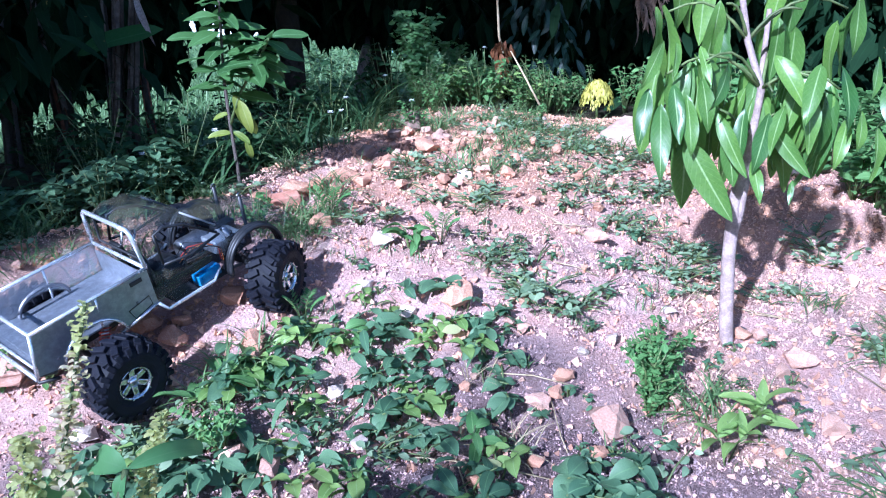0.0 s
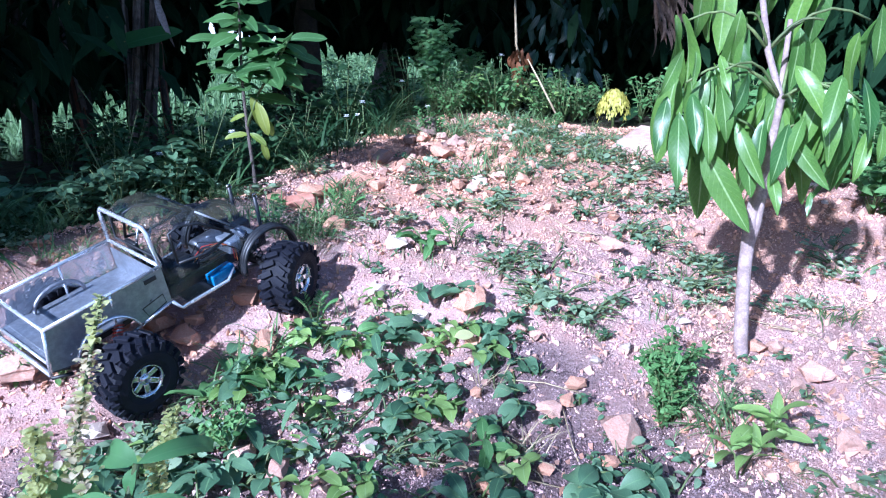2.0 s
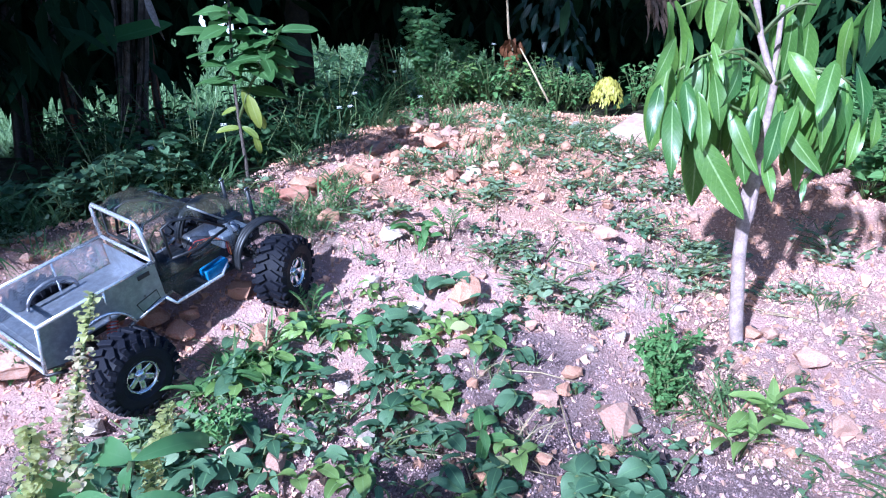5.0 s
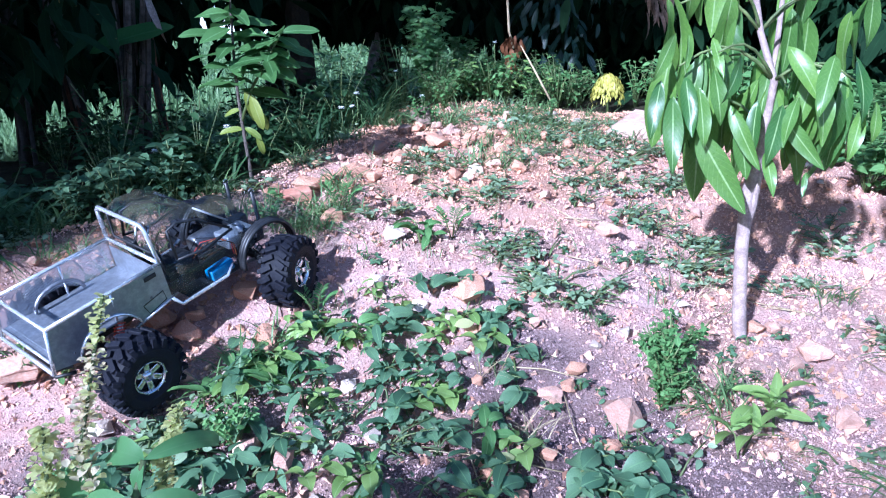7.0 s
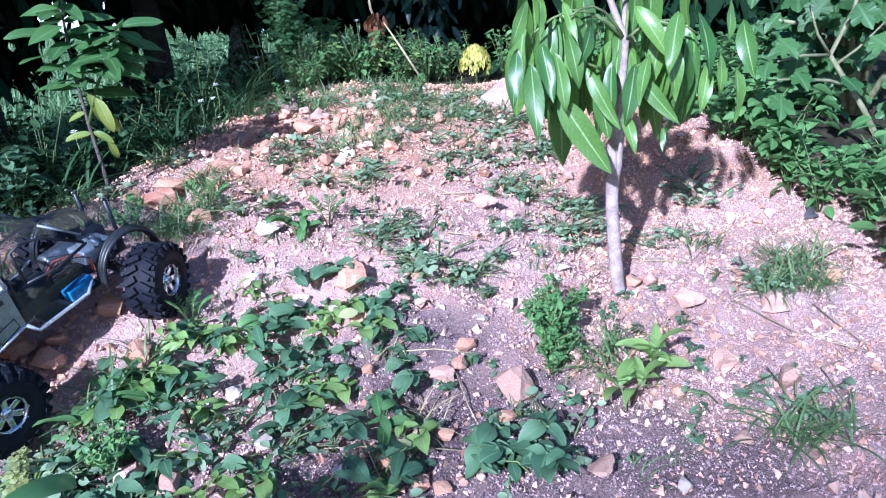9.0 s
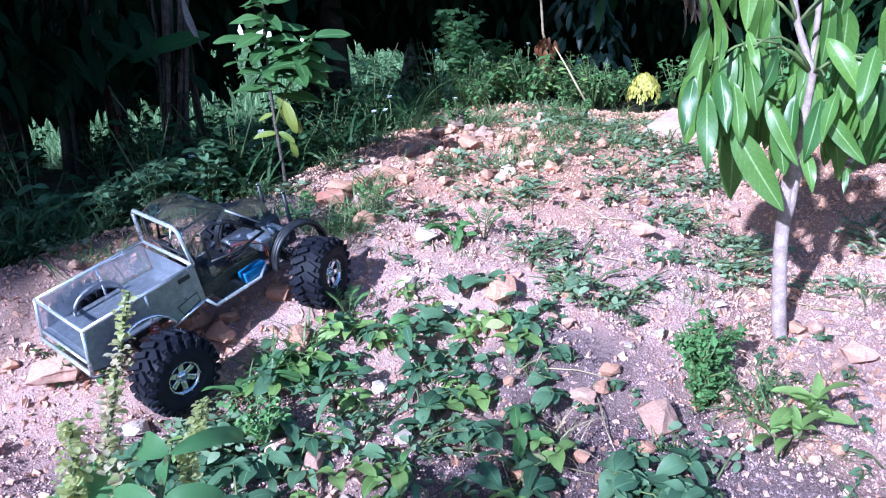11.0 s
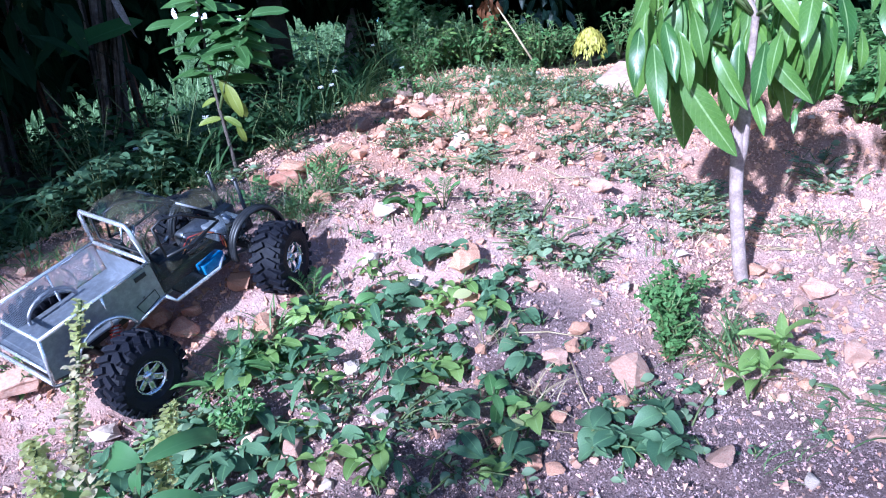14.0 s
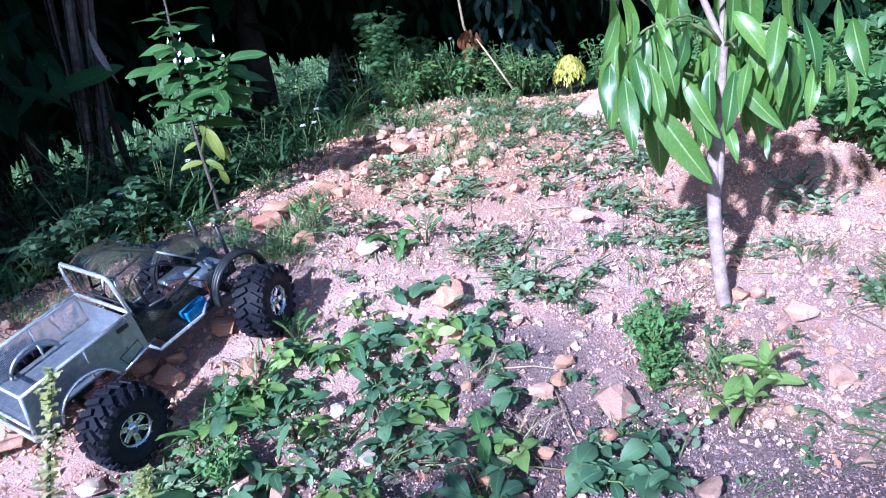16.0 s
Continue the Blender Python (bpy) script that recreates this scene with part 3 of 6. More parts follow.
def build_truck():
    L, W, R, TW = 0.146, 0.124, 0.066, 0.058
    truck = thing("model_truck", pose(-0.4426, 1.1679, 0.126, 6.5, -14.0, 50.8), "radio-controlled model pickup with silver bed, smoked body and big black tyres", "model truck")
    XR, XF, WB, ZT, ZF = -0.222, -0.040, 0.071, 0.170, 0.118

    # wheels
    tyre = Shape()
    prof = [(0.0250, -0.018), (0.0275, -0.0255), (0.036, -0.0305), (0.048, -0.0305), (0.056, -0.027), (0.0595, -0.016), (0.060, 0.0), (0.0595, 0.016), (0.056, 0.027), (0.048, 0.0305), (0.036, 0.0305), (0.0275, 0.0255), (0.0250, 0.018)]
    tyre.add(*lathe(prof, 48))
    lug_mesh = {s: Shape().add(*box(0.0105, 0.021, 0.009, 0.0012), m=Matrix.Translation((0, s * 0.0130, 0.0615)) @ Matrix.Rotation(s * 0.5, 4, "Z")).mesh("tread_lug", RUBBER, False) for s in (-1, 1)}
    edge_mesh = {s: Shape().add(*box(0.0080, 0.006, 0.013, 0.001), m=Matrix.Translation((0, s * 0.0275, 0.0575)) @ Matrix.Rotation(s * 0.25, 4, "X")).mesh("side_lug", RUBBER, False) for s in (-1, 1)}
    tyre_mesh = tyre.mesh("tyre", RUBBER, False)
    rim = Shape().add(*lathe([(0.0325, -0.022), (0.0335, -0.026), (0.0315, -0.0265), (0.0295, -0.022), (0.0285, 0.02), (0.0325, 0.024)], 40))
    rim.add(*lathe([(0.0001, -0.0225), (0.009, -0.0225), (0.0105, -0.020), (0.0105, 0.0), (0.0001, 0.0)], 20))
    for k in range(6):
        rim.add(*box(0.020, 0.004, 0.0115, 0.0015), m=Matrix.Rotation(k * math.pi / 3, 4, "Y") @ Matrix.Translation((0.0185, -0.0185, 0)) @ Matrix.Rotation(-0.15, 4, "Z"))
    rim_mesh = rim.mesh("rim", CHROME)
    disc_mesh = Shape().add(*lathe([(0.0001, -0.012), (0.029, -0.012), (0.029, -0.008), (0.0001, -0.008)], 24)).mesh("rim_backing", BLACK_PLASTIC)
    bolt_mesh = Shape().add(*lathe([(0.0001, -0.0015), (0.0012, -0.0013), (0.0015, 0.0), (0.0015, 0.002)], 6)).mesh("rim_bolt", CHROME, False)
    nut_mesh = Shape().add(*lathe([(0.0001, -0.004), (0.0028, -0.0035), (0.0034, 0.0), (0.0034, 0.003)], 6)).mesh("wheel_nut", STEEL, False)
    for sx in (1, -1):
        for sy in (-1, 1):
            turn = 180 if sy > 0 else 0
            steer = 20 if sx > 0 else 0
            wheel = new("wheel")
            wheel.parent = truck
            wheel.matrix_basis = pose(sx * L, sy * W, 0.062, 0, 23 * sx, turn + steer) @ Matrix.Scale(0.925, 4)
            part("tyre", tyre_mesh, None, wheel, "black rubber tyre with deep lugs")
            part("rim", rim_mesh, None, wheel, "chromed six-spoke rim", m=Matrix.Diagonal((0.82, 1.0, 0.82, 1)))
            for k in range(21):
                for s in (-1, 1):
                    a = 2 * math.pi * (k + (0.5 if s > 0 else 0)) / 21
                    part("tread_lug", lug_mesh[s], None, wheel, m=Matrix.Rotation(-a, 4, "Y"))
                    part("side_lug", edge_mesh[s], None, wheel, m=Matrix.Rotation(-a - 0.09, 4, "Y"))
            part("rim_backing", disc_mesh, None, wheel, m=Matrix.Diagonal((0.84, 1, 0.84, 1)))
            part("wheel_nut", nut_mesh, None, wheel, m=pose(0, -0.0235, 0))
            for k in range(10):
                a = 2 * math.pi * k / 10
                part("rim_bolt", bolt_mesh, None, wheel, m=pose(0.0265 * math.cos(a), -0.0275, 0.0265 * math.sin(a)))

    # running gear
    for sx in (1, -1):
        ax = Shape().add(*tube([(sx * L, -W + 0.02, R), (sx * L, W - 0.02, R)], 0.0075, 10))
        ax.add(*lathe([(0.0001, -0.02), (0.012, -0.018), (0.017, -0.008), (0.017, 0.008), (0.012, 0.018), (0.0001, 0.02)], 14), m=pose(sx * L, 0.012, R))
        part("axle", ax, BLACK_PLASTIC, truck)
        for sy in (-1, 1):
            low, high = Vector((sx * (L - 0.004), sy * 0.072, R + 0.006)), Vector((sx * (L - 0.03), sy * 0.050, R + (0.085 if sx > 0 else 0.046)))
            d = high - low
            shock = part("shock_absorber", Shape().add(*tube([low, low + d * 0.45], 0.0025, 8)).add(*tube([low + d * 0.42, high], 0.0058, 10)), STEEL, truck)
            coil = [low + d * (0.1 + 0.75 * k / 72) + (d.orthogonal().normalized() * math.cos(k * 0.7) + d.normalized().cross(d.orthogonal().normalized()) * math.sin(k * 0.7)) * 0.0078 for k in range(73)]
            part("spring", Shape().add(*tube(coil, 0.0011, 5)), RED_PLASTIC if sx < 0 else BLACK_PLASTIC, shock, "coil spring")
            part("suspension_link", Shape().add(*tube([(sx * L, sy * 0.045, R - 0.004), (sx * 0.04, sy * 0.03, R + 0.012)], 0.003, 8)), STEEL, truck)
    frame_shape = Shape()
    for sy in (-1, 1):
        frame_shape.add(*box(0.37, 0.005, 0.022, 0.001), m=pose(-0.01, sy * 0.034, R + 0.030))
    for x in (-0.17, -0.06, 0.05, 0.16):
        frame_shape.add(*box(0.012, 0.068, 0.010, 0.001), m=pose(x, 0, R + 0.030))
    part("chassis", frame_shape, BLACK_PLASTIC, truck, "black ladder frame", False)
    part("skid_plate", Shape().add(*box(0.11, 0.060, 0.004, 0.001), m=pose(0.0, 0, R + 0.012)), GREY_PLATE, truck, smooth=False)
    part("gearbox", Shape().add(*box(0.06, 0.045, 0.035, 0.004), m=pose(0.02, 0, R + 0.035)), BLACK_PLASTIC, truck)
    part("motor", Shape().add(*lathe([(0.0001, -0.026), (0.017, -0.026), (0.018, -0.022), (0.018, 0.022), (0.016, 0.027), (0.0001, 0.027)], 20), m=pose(0.085, 0.0, R + 0.055, 0, 0, 90)), STEEL, truck)

    # cargo bed
    floor = Shape().add(*box(XF - XR, 2 * WB - 0.004, 0.003, 0.0008), m=pose((XF + XR) / 2, 0, ZF))
    part("bed_floor", floor, ALUMINIUM, truck, "brushed aluminium bed floor", False)
    for sy in (-1, 1):
        arc = [(-L + 0.052 * math.cos(a), ZF - 0.035 + 0.052 * math.sin(a)) for a in np.linspace(math.pi * 0.92, math.pi * 0.08, 14)]
        outline = [(XR - 0.012, ZF - 0.012), *arc, (XF - 0.055, ZF - 0.022), (XF + 0.001, ZF - 0.012), (XF, ZT), (XR, ZT)]
        panel = [(x, sy * WB, z) for x, z in outline]
        solid(part("bed_side", Shape().add(panel, [tuple(range(len(panel)))]), MESH_SHEET if sy > 0 else ALUMINIUM, truck, "thin silver side sheet of the bed", False), 0.0014)
        low = Shape().add(*tube([(x, sy * (WB + 0.0015), z) for x, z in [*arc, (XF - 0.055, ZF - 0.022), (XF, ZF - 0.012)]], 0.0022, 6))
        part("arch_trim", low, BLACK_PLASTIC if sy > 0 else TUBE, truck)
        lip = [(-L + 0.040 * math.cos(a), sy * (WB - 0.016), ZF + 0.003 + 0.030 * math.sin(a)) for a in np.linspace(math.pi * 0.98, math.pi * 0.02, 12)]
        part("wheel_arch", Shape().add(*tube(lip, 0.003, 6)), STEEL, truck, "curved inner wheel arch")
        rail = Shape().add(*tube([(XR, sy * WB, ZT), (XF, sy * WB, ZT)], 0.0030, 8))
        part("bed_rail", rail, TUBE, truck, "bright silver top rail")
        part("rail_post", Shape().add(*tube([(-0.125, sy * WB, ZT), (-0.128, sy * (WB - 0.003), ZF)], 0.0022, 8)), TUBE, truck)
        part("corner_post", Shape().add(*tube([(XR, sy * WB, ZT), (XR - 0.014, sy * (WB + 0.004), ZF - 0.014)], 0.0028, 8)), TUBE, truck)
        for x in (-0.20, -0.17, -0.07):
            part("rivet", Shape().add(*lathe([(0.0001, -0.001), (0.0018, -0.0006), (0.0022, 0.0)], 8), m=pose(x, sy * (WB + 0.0008), ZF + (0.008 if x > -0.1 else -0.004), 0, 0, 180 if sy > 0 else 0)), STEEL, truck)
    part("side_vent", Shape().add(*box(0.020, 0.002, 0.007, 0.0006), m=pose(XF - 0.022, -WB - 0.0012, ZT - 0.012)), BLACK_PLASTIC, truck, "black vent in the bed's side")
    hatch = [(XF - 0.046, ZF + 0.002), (XF - 0.010, ZF + 0.008), (XF - 0.008, ZF - 0.008), (XF - 0.040, ZF - 0.016), (XF - 0.046, ZF + 0.002)]
    part("side_hatch", Shape().add(*tube([(x, -WB - 0.001, z) for x, z in hatch], 0.0009, 5)), BLACK_PLASTIC, truck, "dark seam of a small hatch")
    part("tail_bar", Shape().add(*tube([(XR, -WB, ZT), (XR, WB, ZT)], 0.0030, 8)), TUBE, truck, "bright silver rear bar")
    part("rear_bumper", Shape().add(*tube([(XR - 0.014, -WB - 0.004, ZF - 0.014), (XR - 0.014, WB + 0.004, ZF - 0.014)], 0.0035, 8)), TUBE, truck)
    part("bumper_rail", Shape().add(*tube([(XR - 0.010, -WB + 0.004, ZF + 0.001), (XR - 0.010, WB - 0.004, ZF + 0.001)], 0.0026, 8)), TUBE, truck)
    slope = [(XR - 0.008, -WB, ZF), (XR - 0.008, WB, ZF), (XR + 0.03, WB, ZF + 0.001), (XR + 0.03, -WB, ZF + 0.001)]
    solid(part("tail_sheet", Shape().add(slope, [(0, 1, 2, 3)]), ALUMINIUM, truck, smooth=False), 0.0014)
    part("bed_front", Shape().add(*box(0.002, 2 * WB - 0.006, ZT - ZF - 0.012, 0.0006), m=pose(XF - 0.002, 0, (ZT + ZF) / 2 - 0.005)), ALUMINIUM, truck, smooth=False)
    for y in (-0.03, 0.03):
        part("tail_lamp", Shape().add(*box(0.003, 0.009, 0.004, 0.001), m=pose(XR - 0.004, y, ZF - 0.010)), LENS_RED, truck, "small red tail lamp")
    for z in (0.070, 0.082, 0.094):
        part("rear_tube", Shape().add(*tube([(XR + 0.02, -0.05, z), (XR - 0.002, -0.035, z), (XR - 0.002, 0.035, z), (XR + 0.02, 0.05, z)], 0.003, 8)), BLACK_PLASTIC, truck)

    # roll hoop behind the cab
    hw, hz = 0.058, 0.232
    part("hoop_bar", Shape().add(*tube([(XF, -WB, ZT), (XF, WB, ZT)], 0.0032, 8)), TUBE, truck)
    part("roll_hoop", Shape().add(*tube([(XF, -WB, ZT), (XF - 0.002, -hw - 0.004, hz - 0.006), (XF - 0.002, -hw + 0.002, hz), (XF - 0.002, hw - 0.002, hz), (XF - 0.002, hw + 0.004, hz - 0.006), (XF, WB, ZT)], 0.0036, 8)), TUBE, truck, "bright silver roll hoop")
    for sy in (-1, 1):
        part("sill_tube", Shape().add(*tube([(XF, sy * (WB + 0.002), ZF - 0.012), (XF + 0.012, sy * (WB + 0.004), ZF - 0.030), (0.060, sy * (WB + 0.006), ZF - 0.030), (0.078, sy * (WB + 0.001), ZF - 0.016)], 0.0030, 8)), TUBE, truck, "silver side sill tube")

    # smoked body shell in strips from side to side
    #        x, bottom, belt z, belt half, shoulder z, half, top z, half
    rows = [(-0.036, 0.092, 0.166, 0.070, 0.214, 0.058, 0.230, 0.044), (-0.020, 0.092, 0.166, 0.071, 0.217, 0.058, 0.238, 0.044), (0.020, 0.092, 0.163, 0.071, 0.213, 0.057, 0.236, 0.044), (0.048, 0.092, 0.160, 0.071, 0.200, 0.057, 0.220, 0.045),
            (0.098, 0.095, 0.154, 0.070, 0.162, 0.064, 0.168, 0.050), (0.150, 0.116, 0.146, 0.068, 0.154, 0.062, 0.160, 0.046), (0.205, 0.116, 0.130, 0.064, 0.138, 0.058, 0.143, 0.042), (0.245, 0.098, 0.110, 0.058, 0.118, 0.054, 0.122, 0.040), (0.256, 0.080, 0.094, 0.054, 0.102, 0.050, 0.106, 0.038)]
    strip = []
    for x, zb, zc, wc, zs, ws, zt, wt in rows:
        strip.append([(x, -wc, zb), (x, -wc, zc), (x, -ws, zs), (x, -wt, zt), (x, wt, zt), (x, ws, zs), (x, wc, zc), (x, wc, zb)])
    sets = {}
    for i in range(len(rows) - 1):
        for j in range(7):
            side = j in (0, 1, 5, 6)
            if j in (1, 5) and i in (1, 2, 3):
                continue
            where = "windscreen" if i == 3 and not side else "door" if side and i in (1, 2, 3) else "rear_pillar" if side and i == 0 else "fender" if side else "roof" if i < 3 else "hood"
            sets.setdefault((where, 0 if not side else 1 if j > 3 else -1), []).append([strip[i][j], strip[i][j + 1], strip[i + 1][j + 1], strip[i + 1][j]])
    for (name, side), quads in sets.items():
        s = Shape()
        for q in quads:
            s.add(q, [(0, 1, 2, 3)])
        ob = part(name, s, SHELL, truck, "smoked clear plastic sheet with olive blotches")
        w = ob.modifiers.new("weld", "WELD")
        w.merge_threshold = 0.0005
        d = ob.modifiers.new("round", "SUBSURF")
        d.subdivision_type, d.levels, d.render_levels = "SIMPLE", 1, 1
        solid(ob, 0.0012)
    for sy in (-1, 1):
        part("window_frame", Shape().add(*tube([(-0.012, sy * 0.072, 0.160), (-0.008, sy * 0.061, 0.206), (0.010, sy * 0.060, 0.210), (0.044, sy * 0.059, 0.198), (0.092, sy * 0.068, 0.160)], 0.0024, 6)), BLACK_PLASTIC, truck)
        part("belt_bar", Shape().add(*tube([(-0.012, sy * 0.073, 0.160), (0.035, sy * 0.073, 0.152), (0.094, sy * 0.071, 0.158)], 0.0024, 6)), BLACK_PLASTIC, truck)
        ring = [(L + 0.056 * math.cos(a), sy * 0.072, R + 0.020 + 0.056 * math.sin(a)) for a in np.linspace(math.pi * 1.02, -0.1, 22)]
        arch = Shape()
        for k in range(3):
            arch.add(*tube([(x, y + sy * 0.006 * k, z) for x, y, z in ring], 0.0042, 6))
        part("fender_arch", arch, BLACK_PLASTIC, truck, "black rubber fender arch")
        part("body_post", Shape().add(*tube([(0.173, sy * 0.034, 0.10), (0.173, sy * 0.034, 0.178)], 0.0034, 8)), BLACK_PLASTIC, truck)
        clip = [(0.173 + 0.005 * math.cos(a), sy * 0.034, 0.178 + 0.005 * math.sin(a)) for a in np.linspace(0, 2 * math.pi, 13)]
        part("body_clip", Shape().add(*tube(clip, 0.0010, 5)), CHROME, truck)
        part("pillar_stripe", Shape().add(*tube([(0.050, sy * 0.050, 0.213), (0.098, sy * 0.060, 0.168)], 0.0018, 6)), GREY_PLATE, truck)

    # what shows inside the shell
    part("battery_pack", Shape().add(*box(0.046, 0.018, 0.018, 0.002), m=pose(0.056, -0.066, 0.100, 0, 0, 4)), BLUE_PACK, truck, "bright blue battery pack")
    part("battery_tray", Shape().add(*box(0.10, 0.036, 0.004, 0.001), m=pose(0.040, -0.056, 0.086)), BLACK_PLASTIC, truck)
    part("receiver_box", Shape().add(*box(0.060, 0.044, 0.022, 0.003), m=pose(0.122, -0.030, 0.118, 0, 8, 0)), GREY_PLATE, truck, "grey electronics box")
    part("speed_controller", Shape().add(*box(0.040, 0.035, 0.018, 0.002), m=pose(0.012, -0.015, 0.125)), BLACK_PLASTIC, truck)
    part("steering_servo", Shape().add(*box(0.040, 0.020, 0.036, 0.002), m=pose(0.155, 0.01, 0.105)), BLACK_PLASTIC, truck)
    for k, (mat, y0) in enumerate(((ORANGE_WIRE, -0.042), (RED_PLASTIC, -0.036), (BLACK_PLASTIC, -0.05), (BLACK_PLASTIC, -0.028))):
        w = [(0.040, y0 + 0.02, 0.115), (0.060, y0 + 0.012, 0.132 + 0.003 * k), (0.082 + 0.004 * k, y0, 0.136 - 0.003 * k), (0.098, y0 - 0.016, 0.124), (0.094, y0 - 0.022, 0.104)]
        part("wire", Shape().add(*tube(w, 0.0010, 6)), mat, truck)
    for y in (-0.028, 0.028):
        part("seat", Shape().add(*box(0.030, 0.030, 0.008, 0.003), m=pose(-0.006, y, 0.125)).add(*box(0.008, 0.030, 0.050, 0.003), m=pose(-0.022, y, 0.150, 0, -10, 0)), BLACK_PLASTIC, truck, "small black seat")
    for y in (-0.016, 0.016):
        part("cab_brace", Shape().add(*tube([(-0.032, y, 0.150), (-0.010, y, 0.205)], 0.0022, 6)), CHROME, truck)
    part("rear_window_trim", Shape().add(*tube([(-0.034, -0.056, 0.176), (-0.034, -0.050, 0.222), (-0.034, 0.050, 0.222), (-0.034, 0.056, 0.176), (-0.034, -0.056, 0.176)], 0.0020, 6)), BLACK_PLASTIC, truck)
    return truck


build_truck()


# ---- plants ----
def leaf_meshes(name, mat, count, width, bend, fold, n, widest, wavy=0.03, tip=1.0):
    out = []
    for k in range(count):
        v, f, u = leaf(1.0, width * rng.uniform(0.88, 1.12), bend * rng.uniform(0.5, 1.5), fold * rng.uniform(0.5, 1.4), n, widest, tip, wavy, k)
        out.append(Shape().add(v, f, u).mesh(name, mat))
    return out


def down_way(yaw, drop):
    return Vector((math.cos(yaw) * math.cos(drop), math.sin(yaw) * math.cos(drop), -math.sin(drop)))


def build_mango():
    base = spot(0.515, 1.18)
    tree = thing("mango_sapling", Matrix.Translation(base), "young mango sapling with pale trunk and large drooping glossy leaves", "sapling")
    o = base

    def rel(x, y, z):
        return Vector((x, y, z)) - o

    stem = [rel(0.513, 1.18, base.z - 0.05), rel(0.513, 1.18, base.z), rel(0.508, 1.182, base.z + 0.06), rel(0.504, 1.186, 0.22), rel(0.506, 1.19, 0.313), rel(0.522, 1.19, 0.42), rel(0.530, 1.19, 0.50), rel(0.500, 1.19, 0.575), rel(0.480, 1.19, 0.66), rel(0.485, 1.2, 0.80), rel(0.49, 1.2, 1.0)]
    radii = [0.0125, 0.0122, 0.0118, 0.0112, 0.0108, 0.0070, 0.0060, 0.0052, 0.0045, 0.004, 0.003]
    part("trunk", Shape().add(*tube(stem, radii, 12)), BARK_PALE, tree, "slim pale grey-pink trunk")
    part("trunk_fork", Shape().add(*tube([stem[4] + Vector((0.001, 0, -0.065)), stem[4] + Vector((0.0085, -0.003, -0.015)), stem[4] + Vector((0.0125, -0.003, 0.03)), rel(0.528, 1.2, 0.40), rel(0.545, 1.23, 0.50), rel(0.56, 1.26, 0.62)], [0.0080, 0.0078, 0.0070, 0.006, 0.005, 0.004], 10)), BARK_PALE, tree)
    nodes = [(0.365, 1.15, 0.53), (0.42, 1.14, 0.55), (0.53, 1.15, 0.50), (0.60, 1.15, 0.515), (0.645, 1.17, 0.50), (0.37, 1.18, 0.62), (0.45, 1.16, 0.63), (0.57, 1.17, 0.62), (0.65, 1.19, 0.62), (0.47, 1.26, 0.53), (0.58, 1.28, 0.55), (0.52, 1.30, 0.62), (0.44, 1.24, 0.70), (0.60, 1.24, 0.72), (0.52, 1.18, 0.75), (0.42, 1.185, 0.465), (0.50, 1.205, 0.45), (0.575, 1.195, 0.46), (0.645, 1.20, 0.455)]
    twig = lambda a, b: tube([a.lerp(b, u) + Vector((0, 0, 0.035 * math.sin(math.pi * u) * (b - a).length / 0.15)) for u in (0, 0.2, 0.4, 0.6, 0.8, 1)], [0.0030, 0.0026, 0.0023, 0.0021, 0.0019, 0.0017], 7)
    for x, y, z in nodes:
        start = stem[5] if z < 0.47 else stem[6] if z < 0.56 else stem[7] if z < 0.66 else stem[8]
        part("twig", Shape().add(*twig(start, rel(x, y, z))), STEM, tree)
    blades = leaf_meshes("leaf", MANGO, 10, 0.24, 0.45, 0.42, 14, 0.44, 0.10, 1.1)
    # the leaves that hang on the near side: base x, z and tip x, z
    front = [(0.403, 0.43, 0.454, 0.314), (0.532, 0.453, 0.565, 0.376), (0.523, 0.469, 0.503, 0.387), (0.448, 0.47, 0.467, 0.383), (0.354, 0.486, 0.344, 0.39), (0.336, 0.51, 0.319, 0.434), (0.382, 0.512, 0.381, 0.435), (0.667, 0.469, 0.668, 0.41), (0.707, 0.443, 0.713, 0.363), (0.711, 0.518, 0.699, 0.438), (0.685, 0.549, 0.671, 0.49), (0.571, 0.364, 0.562, 0.329), (0.507, 0.395, 0.503, 0.343), (0.618, 0.496, 0.611, 0.359), (0.578, 0.508, 0.58, 0.419), (0.494, 0.474, 0.481, 0.399), (0.422, 0.523, 0.431, 0.448), (0.357, 0.578, 0.328, 0.513), (0.379, 0.576, 0.375, 0.529), (0.419, 0.569, 0.423, 0.516), (0.466, 0.442, 0.472, 0.364), (0.639, 0.537, 0.647, 0.451), (0.55, 0.481, 0.514, 0.418), (0.596, 0.541, 0.555, 0.47), (0.399, 0.496, 0.403, 0.417), (0.531, 0.555, 0.56, 0.482), (0.454, 0.545, 0.432, 0.482), (0.661, 0.457, 0.639, 0.386)]
    r = random.Random(5)
    for x0, z0, x1, z1 in front:
        y0 = 1.150 + r.uniform(-0.015, 0.02)
        a, b = rel(x0, y0, z0), rel(x1, y0 - r.uniform(0.005, 0.05), z1)
        part("leaf", r.choice(blades), None, tree, m=aimed(a, b - a + Vector((0, -0.01, 0.012)), (r.uniform(-0.9, 0.6), -1, 0.35), r.uniform(-0.5, 0.5), (b - a).length * 1.14, r.uniform(1.0, 1.35)))
